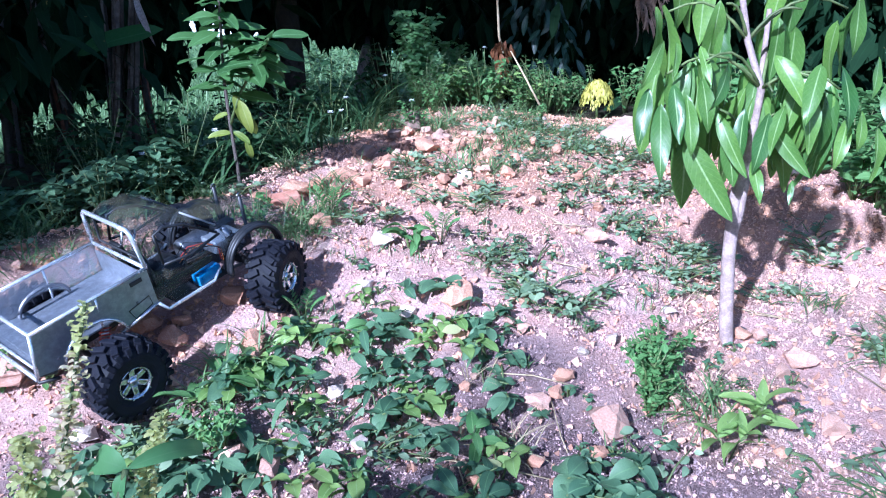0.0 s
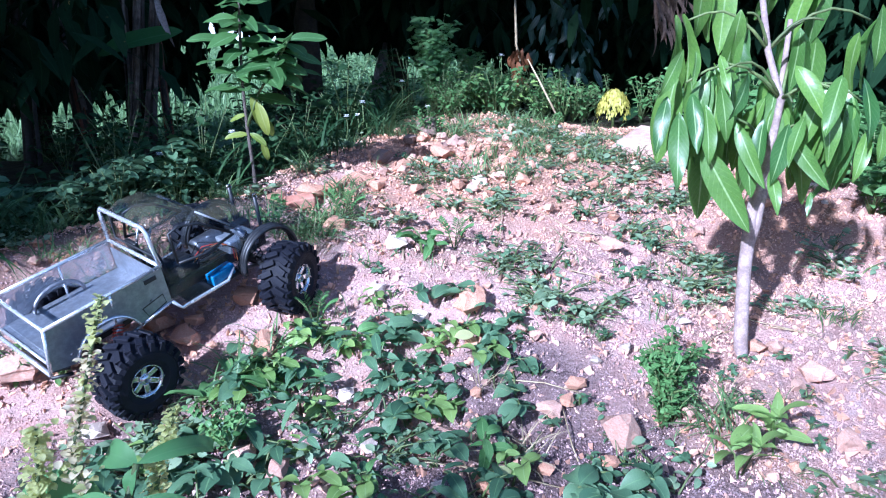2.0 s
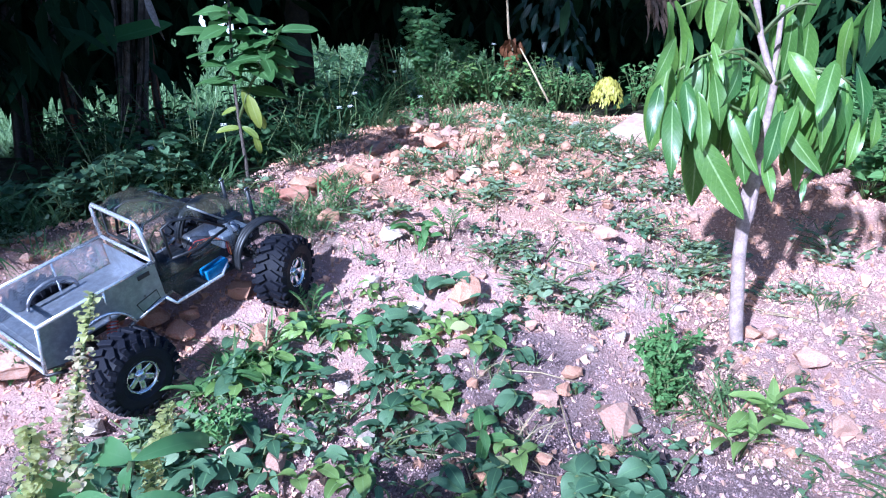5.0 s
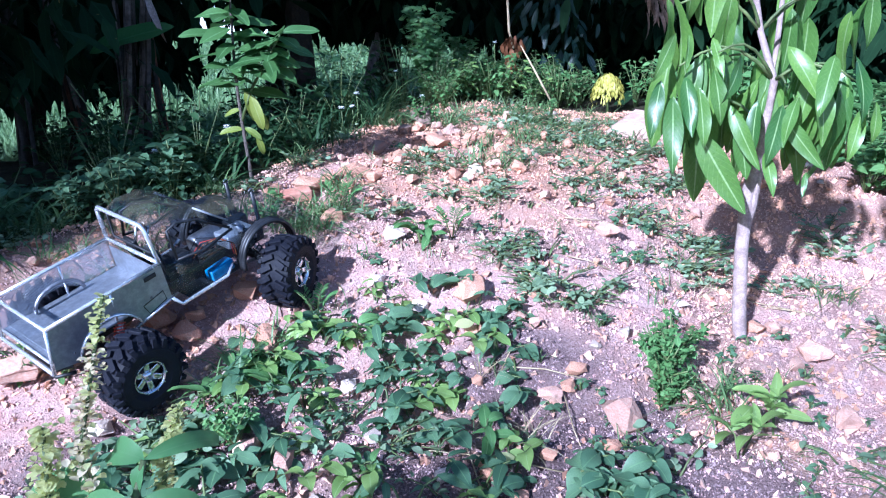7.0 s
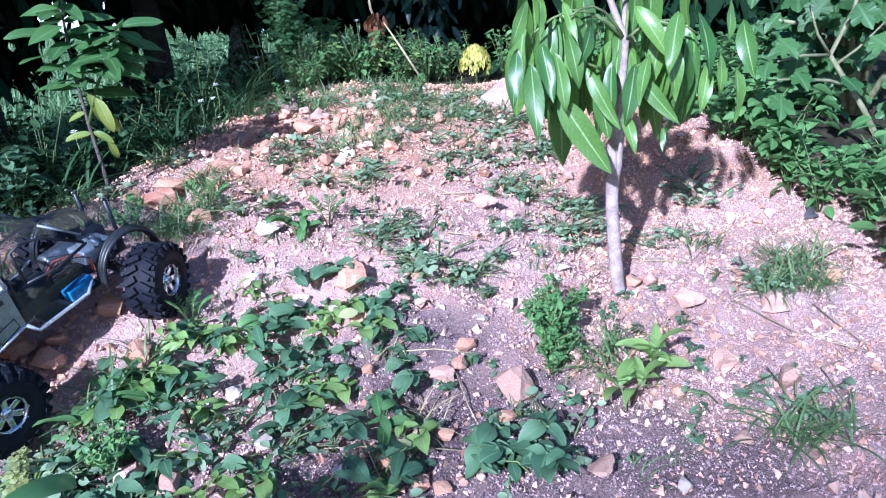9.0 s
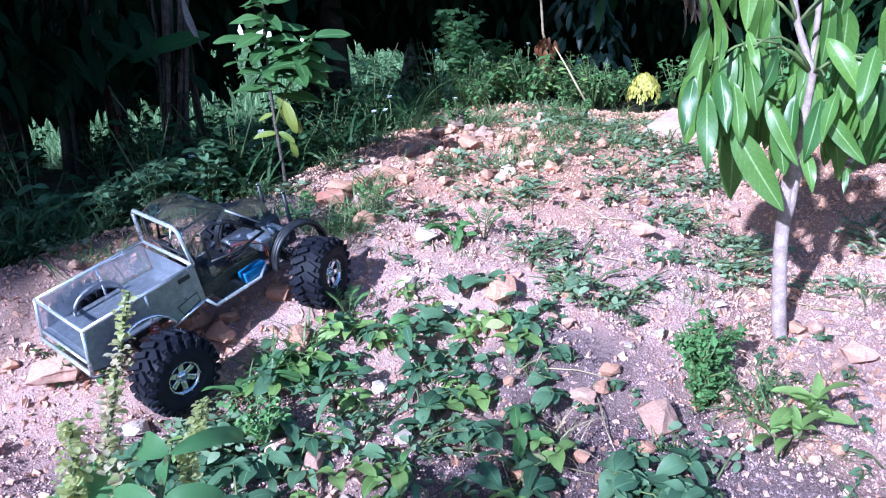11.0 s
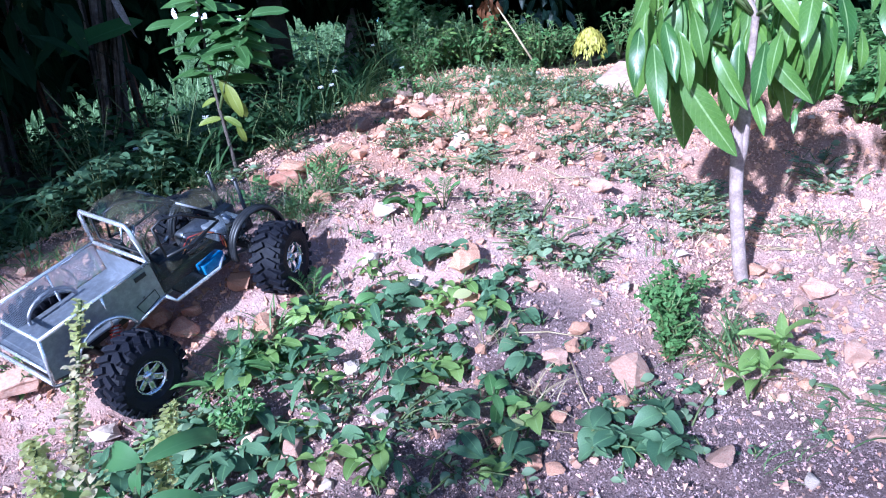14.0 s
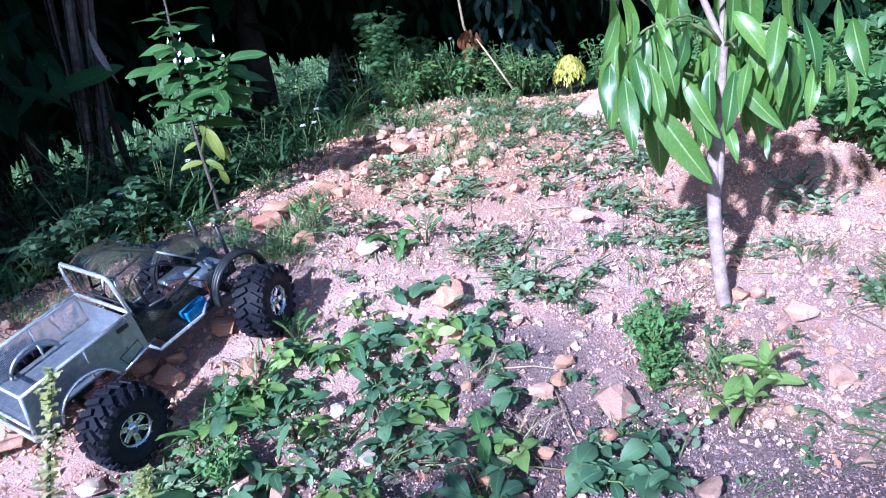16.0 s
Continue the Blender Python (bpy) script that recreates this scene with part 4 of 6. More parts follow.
    for x, y, z in nodes:
        for k in range(3 if z > 0.61 else 7 if x > 0.5 else 5):
            yaw, drop = r.random() * 6.283, r.uniform(1.2, 1.54)
            start = rel(x, y + 0.02, z) + Vector((r.gauss(0, 0.012), r.uniform(0, 0.035), r.gauss(0, 0.015)))
            way = down_way(yaw, drop)
            if way.y < -0.25:
                way.y *= -0.5
            size = r.uniform(0.10, 0.15)
            if start.x + o.x + way.x * size < 0.335:
                way.x = abs(way.x)
            part("leaf", r.choice(blades), None, tree, m=aimed(start, way, (way.x, way.y - 0.4, 0.6), r.uniform(-0.6, 0.6), size, r.uniform(1.0, 1.3)))


build_mango()


def build_young_tree():
    base = spot(-0.415, 1.62)
    tree = thing("young_tree", Matrix.Translation(base), "slender young tree with green leaves and some yellowed ones", "sapling")
    h = lambda x, z, y=1.62: Vector((x, y, z)) - base
    stem = [h(-0.415, base.z - 0.04), h(-0.418, base.z + 0.05), h(-0.425, 0.40), h(-0.428, 0.50), h(-0.425, 0.58), h(-0.42, 0.70), h(-0.42, 0.85)]
    part("stem", Shape().add(*tube(stem, [0.0045, 0.0042, 0.0036, 0.0032, 0.0028, 0.0024, 0.002], 8)), BARK, tree)
    arm = [h(-0.425, 0.40), h(-0.395, 0.47), h(-0.345, 0.54, 1.60), h(-0.315, 0.585, 1.59)]
    part("branch", Shape().add(*tube(arm, [0.0035, 0.003, 0.0025, 0.002], 7)), STEM, tree)
    blades = leaf_meshes("leaf", SAPLING, 6, 0.38, 0.40, 0.22, 9, 0.48, 0.06, 1.05)
    old = leaf_meshes("leaf", YELLOWED, 3, 0.33, 0.9, 0.25, 9, 0.5, 0.04, 0.8)
    r = random.Random(11)
    k = 0
    for path, z_lo, count in ((stem, 0.465, 36), (arm, 0.50, 30)):
        for i in range(count):
            u = i / count
            if path is stem:
                z = z_lo + u * 0.23
                start = h(-0.426, z)
            else:
                start = arm[1].lerp(arm[3], 0.25 + 0.75 * u)
            yaw = i * 2.4 + r.uniform(-0.4, 0.4)
            way = down_way(yaw, r.uniform(-0.25, 0.30))
            size = r.uniform(0.08, 0.125) * (1 - 0.2 * u)
            part("leaf", r.choice(blades), None, tree, m=aimed(start, way, (0, -0.35, 1), r.uniform(-0.35, 0.35), size))
    for x, z, yaw, drop, size in ((-0.412, 0.465, -0.1, 1.2, 0.085), (-0.40, 0.455, -0.9, 1.0, 0.08), (-0.422, 0.382, 3.5, -0.1, 0.055), (-0.422, 0.425, 3.3, 0.1, 0.045), (-0.42, 0.385, -0.4, 0.4, 0.045), (-0.395, 0.37, -0.3, 1.3, 0.05), (-0.40, 0.43, 0.3, 0.9, 0.07)):
        part("leaf", r.choice(old), None, tree, "yellowed leaf", m=aimed(h(x, z), down_way(yaw, drop), (0, -0.7, 0.7), 0.0, size))


build_young_tree()


def build_flower_plant():
    """The weed in front of the camera: bracted flower spikes over a pair of broad leaves."""
    base = spot(-0.235, 0.44)
    plant = thing("flowering_weed", Matrix.Translation(base), "tall weed with pale green flower spikes and broad leaves", "weed")
    h = lambda x, y, z: Vector((x, y, z)) - base
    r = random.Random(3)
    spikes = (([(-0.245, 0.45, 0.24), (-0.262, 0.455, 0.33), (-0.257, 0.478, 0.375), (-0.251, 0.508, 0.432)], 0.0125, BRACT, 0.30),
              ([(-0.265, 0.43, 0.24), (-0.282, 0.442, 0.31), (-0.281, 0.452, 0.357)], 0.015, BRACT, 0.25),
              ([(-0.215, 0.45, 0.25), (-0.210, 0.475, 0.315), (-0.200, 0.491, 0.350)], 0.011, BRACT, 0.35))
    bract = leaf(1.0, 0.85, 0.8, 0.4, 4, 0.5)
    part("main_stem", Shape().add(*tube([h(-0.235, 0.44, base.z - 0.02), h(-0.236, 0.44, 0.12), h(-0.230, 0.442, 0.28), h(-0.219, 0.459, 0.324)], [0.004, 0.0036, 0.003, 0.0025], 8)), STEM, plant)
    for path, wide, mat, low in spikes:
        pts = [h(*p) for p in [(-0.235, 0.445, 0.22), *path]]
        stalk = part("flower_stalk", Shape().add(*tube(pts, [0.0028, 0.0024, 0.002] + [0.0014] * (len(pts) - 3), 6)), STEM, plant)
        green, dry = [], []
        for k in range(430):
            u = low + (1 - low) * k / 430
            seg = u * (len(pts) - 1)
            i = min(int(seg), len(pts) - 2)
            p = pts[i].lerp(pts[i + 1], seg - i)
            p = p + Vector((r.gauss(0, 1), r.gauss(0, 1), r.gauss(0, 0.6))) * wide * (0.40 + 0.16 * math.sin(u * 55)) * (1.3 - 0.8 * u)
            m = aimed(p, down_way(r.random() * 6.283, r.uniform(-0.9, 0.3)), (0, 0, 1), 0, wide * (0.85 - 0.4 * u) * r.uniform(0.45, 1.1))
            (dry if u < 0.85 and r.random() < 0.7 and len(path) == 4 else green).append(m)
        part("flower_spike", Shape().many(bract, green), BRACT, stalk, "pale green bracts")
        if dry:
            part("dry_bract", Shape().many(bract, dry), BRACT_DRY, stalk, "withered straw-coloured bracts")
    blades = leaf_meshes("leaf", leaf_paint("soft_leaf", (0.12, 0.27, 0.10), (0.18, 0.36, 0.14), (0.16, 0.32, 0.13), 0.5, 0.45, shine=0.3), 3, 0.34, 1.3, 0.3, 10, 0.5, 0.06, 0.8)
    for a, b, wide, turn in (((-0.219, 0.46, 0.324), (-0.156, 0.494, 0.315), 0.55, 0.3), ((-0.219, 0.46, 0.324), (-0.259, 0.464, 0.328), 1.4, -0.2), ((-0.219, 0.458, 0.322), (-0.226, 0.446, 0.306), 1.5, 0.2),
                       ((-0.213, 0.428, 0.308), (-0.172, 0.420, 0.306), 1.3, 0.3), ((-0.220, 0.430, 0.310), (-0.258, 0.430, 0.299), 1.2, -0.3), ((-0.24, 0.45, 0.29), (-0.31, 0.44, 0.31), 1.5, 0.0), ((-0.236, 0.445, 0.25), (-0.20, 0.41, 0.25), 1.5, 0.0), ((-0.24, 0.45, 0.26), (-0.30, 0.43, 0.285), 1.5, 0.0)):
        a, b = h(*a), h(*b)
        part("leaf", r.choice(blades), None, plant, m=aimed(a, b - a + Vector((0, 0, 0.30 * (b - a).length)), (0, -0.6, 1), turn, (b - a).length * 1.08, wide))


build_flower_plant()


# ---- weeds on the mound ----
def broad_weed(label, mat, leaves, size, width, spread, seed, category="weed", rise=0.1):
    """A low weed: short stems with broad leaves in pairs, each leaf a part."""
    r = random.Random(seed)
    plant = thing("weed", Matrix.Translation((0, 0, -50)), label, category, "weeds on the mound")
    blades = leaf_meshes("leaf", mat, 5, width, 0.85, 0.32, 7, 0.40, 0.075, 1.15)
    stems, spots = Shape(), []
    for k in range(max(2, leaves // 4)):
        a = r.random() * 6.283
        tip = Vector((math.cos(a) * spread, math.sin(a) * spread, size * r.uniform(0.35, 0.95)))
        stems.add(*tube([(0, 0, -0.01), tip * 0.5 + Vector((0, 0, size * 0.22)), tip], [0.0016, 0.0014, 0.001], 5))
        spots.append(tip)
    tagged(part("stem", stems, STEM, plant), kind="stuff")
    for k in range(leaves):
        tip = spots[k % len(spots)]
        start = tip * r.uniform(0.55, 1.0) + Vector((0, 0, size * 0.1))
        way = down_way(k * 2.4 + r.uniform(-0.5, 0.5), r.uniform(-0.35, 0.35) - rise)
        part("leaf", r.choice(blades), None, plant, m=aimed(start, way, (0, 0, 1), r.uniform(-0.6, 0.6), size * r.uniform(0.45, 1.15)))
    return plant


def leafy(name, label, mat, leaves, size, width, radius, height, seed, category="weed", group="weeds on the mound", stems=6, bend=0.5, flat=0.0, tilt=0.6):
    """A small-leaved weed or creeper: stems and many leaves."""
    r = random.Random(seed)
    s = Shape()
    ms, ends = [], []
    for k in range(stems):
        a, d = r.random() * 6.283, radius * math.sqrt(r.random())
        ends.append(Vector((math.cos(a) * d, math.sin(a) * d, height * r.uniform(0.5, 1.0))))
    for k in range(leaves):
        e = r.choice(ends)
        u = r.random() ** 0.6
        p = Vector((e.x * u, e.y * u, e.z * u ** (1.0 if flat else 0.8))) + Vector((r.gauss(0, size * 0.4), r.gauss(0, size * 0.4), r.uniform(0, size * 0.3)))
        ms.append(aimed(p, down_way(r.random() * 6.283, r.uniform(-0.5, 0.4)), (r.uniform(-0.5, 0.2), r.uniform(-tilt, 0.0), 1), r.uniform(-0.5, 0.5), size * r.uniform(0.6, 1.25)))
    foliage = s.many(leaf(1.0, width, bend, 0.3, 4, 0.42, 1.0), ms).mesh("foliage", mat)
    twigs = Shape()
    for e in ends:
        twigs.add(*tube([(0, 0, -0.01), (e.x * 0.45, e.y * 0.45, e.z * 0.6), tuple(e)], [0.0018, 0.0014, 0.0009], 4))
    plant = thing(name, Matrix.Translation((0, 0, -50)), label, category, group)
    tagged(part("stem", twigs, STEM, plant), kind="stuff")
    tagged(part("foliage", foliage, None, plant), kind="stuff")
    return plant


def tuft(label, mat, blades, length, spread, seed, width=0.035, group="grass tufts"):
    r = random.Random(seed)
    ms = []
    for k in range(blades):
        a = r.random() * 6.283
        p = Vector((r.gauss(0, spread * 0.3), r.gauss(0, spread * 0.3), 0))
        ms.append(aimed(p, down_way(a, -r.uniform(0.5, 1.35)), (0, 0, 1), 0, length * r.uniform(0.5, 1.15)))
    return thing("grass_tuft", Matrix.Translation((0, 0, -50)), label, "grass", group, data=Shape().many(leaf(1.0, width, 1.3, 0.3, 6, 0.3), ms).mesh("grass_tuft", mat))


def planted(kinds, rows, seed, lean=0.12, keep=None):
    """Copies of the given plants, scattered round each (x, y, radius, count)."""
    r = random.Random(seed)
    for x, y, radius, count in rows:
        for k in range(count):
            a, d = r.random() * 6.283, radius * math.sqrt(r.random())
            px, py = x + math.cos(a) * d, y + math.sin(a) * d
            if keep and not keep(px, py):
                continue
            s = r.uniform(0.75, 1.25)
            copy_thing(r.choice(kinds), Matrix.Translation(spot(px, py)) @ Euler((r.uniform(-lean, lean), r.uniform(-lean, lean), r.random() * 6.283)).to_matrix().to_4x4() @ Matrix.Scale(s, 4))


def clear_of_truck(x, y):
    dx, dy = x + 0.443, y - 1.168
    c, s = math.cos(radians(50.8)), math.sin(radians(50.8))
    u, v = dx * c + dy * s, -dx * s + dy * c
    return abs(u) > 0.24 or abs(v) > 0.16


broad = [broad_weed("low broad-leaved weed with dull green leaves", WEED, 7 + k, 0.037, 0.60, 0.038, 200 + k) for k in range(4)]
broad += [broad_weed("low weed with narrow pointed green leaves", WEED, 8, 0.044, 0.34, 0.036, 210 + k) for k in range(2)]
broad += [broad_weed("low weed with light yellow-green leaves", LIME, 8, 0.032, 0.50, 0.034, 215 + k) for k in range(2)]
planted(broad, [(-0.16, 1.08, 0.05, 4), (-0.10, 1.12, 0.06, 5), (-0.02, 1.16, 0.06, 4), (0.05, 1.15, 0.06, 4), (-0.11, 1.02, 0.06, 4), (-0.04, 1.03, 0.06, 5), (0.03, 1.07, 0.07, 4), (0.09, 1.10, 0.05, 4), (0.07, 0.96, 0.05, 3), (-0.07, 0.96, 0.05, 2), (-0.24, 1.03, 0.05, 4), (-0.22, 1.09, 0.04, 2), (0.0, 0.85, 0.06, 3), (0.225, 0.86, 0.03, 1), (0.12, 0.98, 0.03, 2), (-0.33, 1.00, 0.08, 5), (-0.40, 0.92, 0.08, 6), (-0.30, 0.86, 0.06, 3), (-0.05, 0.78, 0.12, 3), (0.2, 0.74, 0.12, 3), (0.10, 0.80, 0.08, 3), (0.28, 0.80, 0.05, 1), (0.02, 0.74, 0.10, 2), (0.22, 0.83, 0.05, 3), (-0.25, 0.76, 0.12, 3), (-0.20, 0.95, 0.06, 4), (-0.31, 1.06, 0.05, 3), (-0.36, 1.02, 0.05, 3), (-0.45, 0.90, 0.08, 4), (-0.38, 0.84, 0.08, 4), (-0.30, 0.93, 0.06, 4), (-0.52, 0.98, 0.06, 4), (-0.24, 0.83, 0.06, 4), (-0.58, 1.03, 0.05, 3), (-0.34, 0.76, 0.08, 4)], 1, keep=clear_of_truck)
planted(broad[6:8], [(-0.19, 1.115, 0.03, 4), (-0.05, 0.99, 0.03, 2), (-0.36, 0.90, 0.05, 3), (0.02, 1.10, 0.03, 2)], 12, keep=clear_of_truck)
bright = [broad_weed("young weed with upright bright green leaves", WEED_BRIGHT, 6 + k, 0.048, 0.36, 0.014, 220 + k, rise=0.3) for k in range(3)]
planted(bright, [(-0.12, 0.85, 0.012, 1), (-0.23, 1.045, 0.01, 1), (-0.03, 1.34, 0.012, 2), (-0.15, 1.10, 0.03, 2), (-0.43, 0.985, 0.005, 1), (-0.265, 1.045, 0.01, 2), (-0.305, 1.05, 0.02, 2), (-0.35, 0.99, 0.03, 2), (-0.60, 1.04, 0.02, 1), (-0.25, 1.02, 0.02, 1), (0.05, 0.90, 0.03, 1), (-0.29, 1.13, 0.02, 1)], 2, keep=clear_of_truck)
big = [broad_weed("weed with long upright light green leaves", LIME, 7, 0.064, 0.35, 0.022, 230 + k, rise=0.65) for k in range(2)]
planted(big, [(0.46, 0.93, 0.02, 2), (0.40, 0.895, 0.02, 2)], 3)

small = [leafy("small_weed", "bushy weed with many small leaves", WEED_BRIGHT, 150, 0.012, 0.62, 0.045, 0.080, 240 + k, stems=10) for k in range(2)]
planted(small, [(0.35, 1.04, 0.035, 5), (0.34, 1.00, 0.03, 2), (-0.62, 1.04, 0.03, 2)], 4)
creeper = [leafy("creeping_weed", "creeping weed with small dull leaves spread over the gravel", CREEPER, 34, 0.0155, 0.6, 0.080, 0.030, 250 + k, stems=8, flat=1.0) for k in range(5)]
planted(creeper, [(0.19, 1.24, 0.06, 6), (0.14, 1.30, 0.06, 4), (0.24, 1.20, 0.05, 3), (0.38, 1.59, 0.10, 9), (0.53, 1.80, 0.10, 8), (0.36, 1.92, 0.14, 9), (0.54, 1.50, 0.06, 6), (0.49, 1.36, 0.05, 5), (0.08, 1.54, 0.07, 5), (-0.02, 1.70, 0.08, 4), (0.30, 2.06, 0.16, 9), (0.70, 1.31, 0.06, 3), (0.82, 1.51, 0.08, 4), (0.81, 1.15, 0.06, 3), (-0.10, 1.46, 0.06, 2), (0.25, 1.75, 0.12, 6)], 5, 0.05)
planted(creeper + small[:1], [(-0.38, 1.42, 0.05, 5), (-0.31, 1.30, 0.05, 4), (-0.27, 1.22, 0.04, 3), (-0.35, 0.95, 0.08, 8), (-0.42, 0.85, 0.10, 8), (0.10, 2.35, 0.20, 9), (0.45, 2.30, 0.15, 7)], 6, 0.08, clear_of_truck)
planted(creeper, [(-0.15, 0.90, 0.12, 5), (0.15, 0.80, 0.16, 5), (0.62, 0.82, 0.10, 3)], 16, 0.08, clear_of_truck)

grass = [tuft("tuft of short green grass", GRASS, 24 + 4 * k, 0.085, 0.05, 260 + k) for k in range(4)]
planted(grass, [(-0.24, 1.46, 0.05, 5), (-0.26, 1.38, 0.05, 5), (-0.21, 1.56, 0.05, 3), (-0.34, 1.35, 0.06, 5), (-0.28, 1.22, 0.05, 4), (-0.40, 1.45, 0.06, 4), (0.83, 1.12, 0.06, 6), (0.84, 1.20, 0.05, 3), (0.60, 0.73, 0.05, 3), (-0.335, 1.15, 0.03, 3), (-0.36, 1.09, 0.03, 2), (-0.30, 1.10, 0.03, 3), (-0.31, 1.03, 0.04, 2), (-0.24, 1.20, 0.03, 2), (0.40, 0.99, 0.03, 3), (-0.66, 1.33, 0.10, 7), (-0.52, 1.40, 0.07, 4), (0.05, 1.75, 0.2, 8), (0.35, 2.0, 0.2, 10), (0.0, 2.2, 0.15, 9), (0.3, 2.45, 0.25, 16), (0.70, 1.27, 0.03, 1)], 7, keep=clear_of_truck)
flecks = [tuft("sprig of thin grass on the gravel", GRASS, 7, 0.05, 0.03, 270 + k) for k in range(3)]
planted(flecks, [(0.1, 1.5, 0.45, 30), (0.3, 1.1, 0.35, 22), (-0.1, 1.3, 0.25, 14), (0.4, 1.9, 0.35, 22), (0.33, 1.98, 0.16, 26), (0.28, 2.25, 0.2, 22), (0.45, 1.7, 0.10, 10), (0.05, 2.1, 0.12, 10)], 8, keep=clear_of_truck)
edge_grass = [(-0.47, 1.60, 0.05, 4), (-0.33, 1.80, 0.05, 4), (-0.24, 2.02, 0.05, 4), (-0.62, 1.50, 0.06, 5), (-0.17, 2.3, 0.05, 4), (-0.80, 1.40, 0.06, 5)]
planted(grass + creeper, edge_grass, 10, keep=clear_of_truck)
seedling = [leafy("seedling", "tiny green seedling in the gravel", WEED, 9, 0.014, 0.5, 0.014, 0.016, 290 + k, stems=3) for k in range(4)]
planted(seedling, [(0.1, 1.3, 0.45, 40), (0.3, 1.0, 0.35, 26), (-0.1, 1.0, 0.3, 26), (0.5, 1.3, 0.3, 16), (0.2, 1.8, 0.4, 24)], 11, keep=clear_of_truck)
straw = [tuft("dry straw lying in the weeds", STRAW, 14, 0.09, 0.05, 280 + k, 0.018, "dry straw") for k in range(2)]
planted(straw, [(-0.30, 1.07, 0.06, 1), (0.10, 0.95, 0.08, 3), (-0.27, 1.40, 0.05, 2), (0.45, 1.25, 0.2, 3)], 9)

r = random.Random(15)
for k in range(60):  # dry stalks lying on the gravel
    x, y = r.uniform(-0.6, 0.9), r.uniform(0.75, 2.3)
    if on_mound(x, y) and clear_of_truck(x, y):
        a, s = r.random() * 3.14, r.uniform(0.03, 0.11)
        d = Vector((math.cos(a) * s, math.sin(a) * s, 0))
        pts = [spot(x - d.x, y - d.y, 0.006), spot(x, y, 0.009), spot(x + d.x, y + d.y, 0.006)]
        thing("dry_stalk", Matrix(), "thin dry stalk lying on the gravel", "twig", "dry stalks", data=Shape().add(*tube(pts, 0.0011, 4)).mesh("dry_stalk", STRAW))
for x, y, z, s in ((0.015, 1.08, 0.045, 0.034), (0.06, 0.845, 0.02, 0.03)):
    thing("fallen_leaf", aimed(spot(x, y, z), (1, 0.3, 0.1), (0, -0.6, 1), 0, s), "pale fallen leaf caught in the weeds", "leaf", data=Shape().add(*leaf(1.0, 0.6, 0.3, 0.2, 6, 0.5)).mesh("fallen_leaf", BRACT))

# ---- the shaded garden behind the mound ----
def in_garden(x, y):
    return mound_edge(y) - x > 0.03 or y > 2.6


garden = [leafy("garden_weed", "leafy weed beside the mound, its green darkened as shade", WEED_SHADED, 65, 0.034, 0.5, 0.08, 0.16, 300 + k, group="garden weeds", stems=7) for k in range(4)]
garden += [leafy("garden_weed", "tall leafy weed beside the mound, its green darkened as shade", WEED_SHADED, 75, 0.026, 0.55, 0.09, 0.24, 310 + k, group="garden weeds", stems=9) for k in range(3)]
planted([leafy("garden_weed", "leafy green weed at the mound's shaded foot", WEED, 60, 0.034, 0.55, 0.07, 0.13, 305 + k, group="garden weeds", stems=7) for k in range(2)], [(-0.92, 1.52, 0.10, 4), (-0.72, 1.62, 0.08, 3), (-0.58, 1.66, 0.06, 2), (-0.78, 1.46, 0.05, 1), (-0.66, 1.50, 0.05, 2), (-0.56, 1.52, 0.04, 1)], 27, keep=clear_of_truck)
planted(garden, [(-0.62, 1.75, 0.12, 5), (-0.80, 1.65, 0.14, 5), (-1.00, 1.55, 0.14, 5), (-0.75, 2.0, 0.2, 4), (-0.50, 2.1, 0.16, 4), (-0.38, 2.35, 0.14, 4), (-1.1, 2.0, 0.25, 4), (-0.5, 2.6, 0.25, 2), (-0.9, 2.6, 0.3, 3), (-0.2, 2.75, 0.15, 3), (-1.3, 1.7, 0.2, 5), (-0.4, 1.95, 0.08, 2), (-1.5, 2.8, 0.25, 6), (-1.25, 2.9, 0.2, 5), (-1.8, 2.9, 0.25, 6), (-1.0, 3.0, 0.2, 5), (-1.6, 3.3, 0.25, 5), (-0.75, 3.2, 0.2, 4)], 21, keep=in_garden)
# two of the three tufts take the darkened green as painted shade
blades = [tuft("long grass in the shade", GRASS if k < 1 else WEED_SHADED, 26, 0.17, 0.07, 320 + k) for k in range(3)]
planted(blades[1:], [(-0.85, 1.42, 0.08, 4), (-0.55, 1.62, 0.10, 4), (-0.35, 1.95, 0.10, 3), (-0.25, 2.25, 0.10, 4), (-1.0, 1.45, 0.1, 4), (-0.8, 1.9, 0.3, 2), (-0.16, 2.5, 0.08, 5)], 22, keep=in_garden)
planted(blades[:1], [(-0.20, 2.35, 0.03, 2), (-0.19, 2.2, 0.03, 1)], 23)

hedge = [leafy("hedge_weed", "leafy weed standing along the back of the mound", WEED_BRIGHT if k else LIME, 70, 0.025, 0.5, 0.09, 0.16, 330 + k, group="weeds behind the mound", stems=9) for k in range(3)]
hedge += [leafy("hedge_weed", "small-leaved bright weed along the back of the mound", WEED_BRIGHT, 90, 0.016, 0.5, 0.10, 0.17, 340 + k, group="weeds behind the mound", stems=10) for k in range(2)]
planted(hedge, [(0.05, 2.75, 0.12, 9), (0.25, 2.80, 0.14, 12), (0.42, 2.92, 0.10, 8), (0.84, 2.9, 0.08, 6), (0.15, 3.05, 0.2, 9), (0.5, 3.1, 0.2, 9), (0.95, 2.6, 0.15, 8), (0.0, 2.55, 0.08, 3)], 24)
column = leafy("tall_weed", "tall feathery light green weed behind the mound", WEED_BRIGHT, 1200, 0.028, 0.42, 0.085, 0.35, 350, stems=26, tilt=2.5)
copy_thing(column, Matrix.Translation(spot(-0.03, 2.78)))
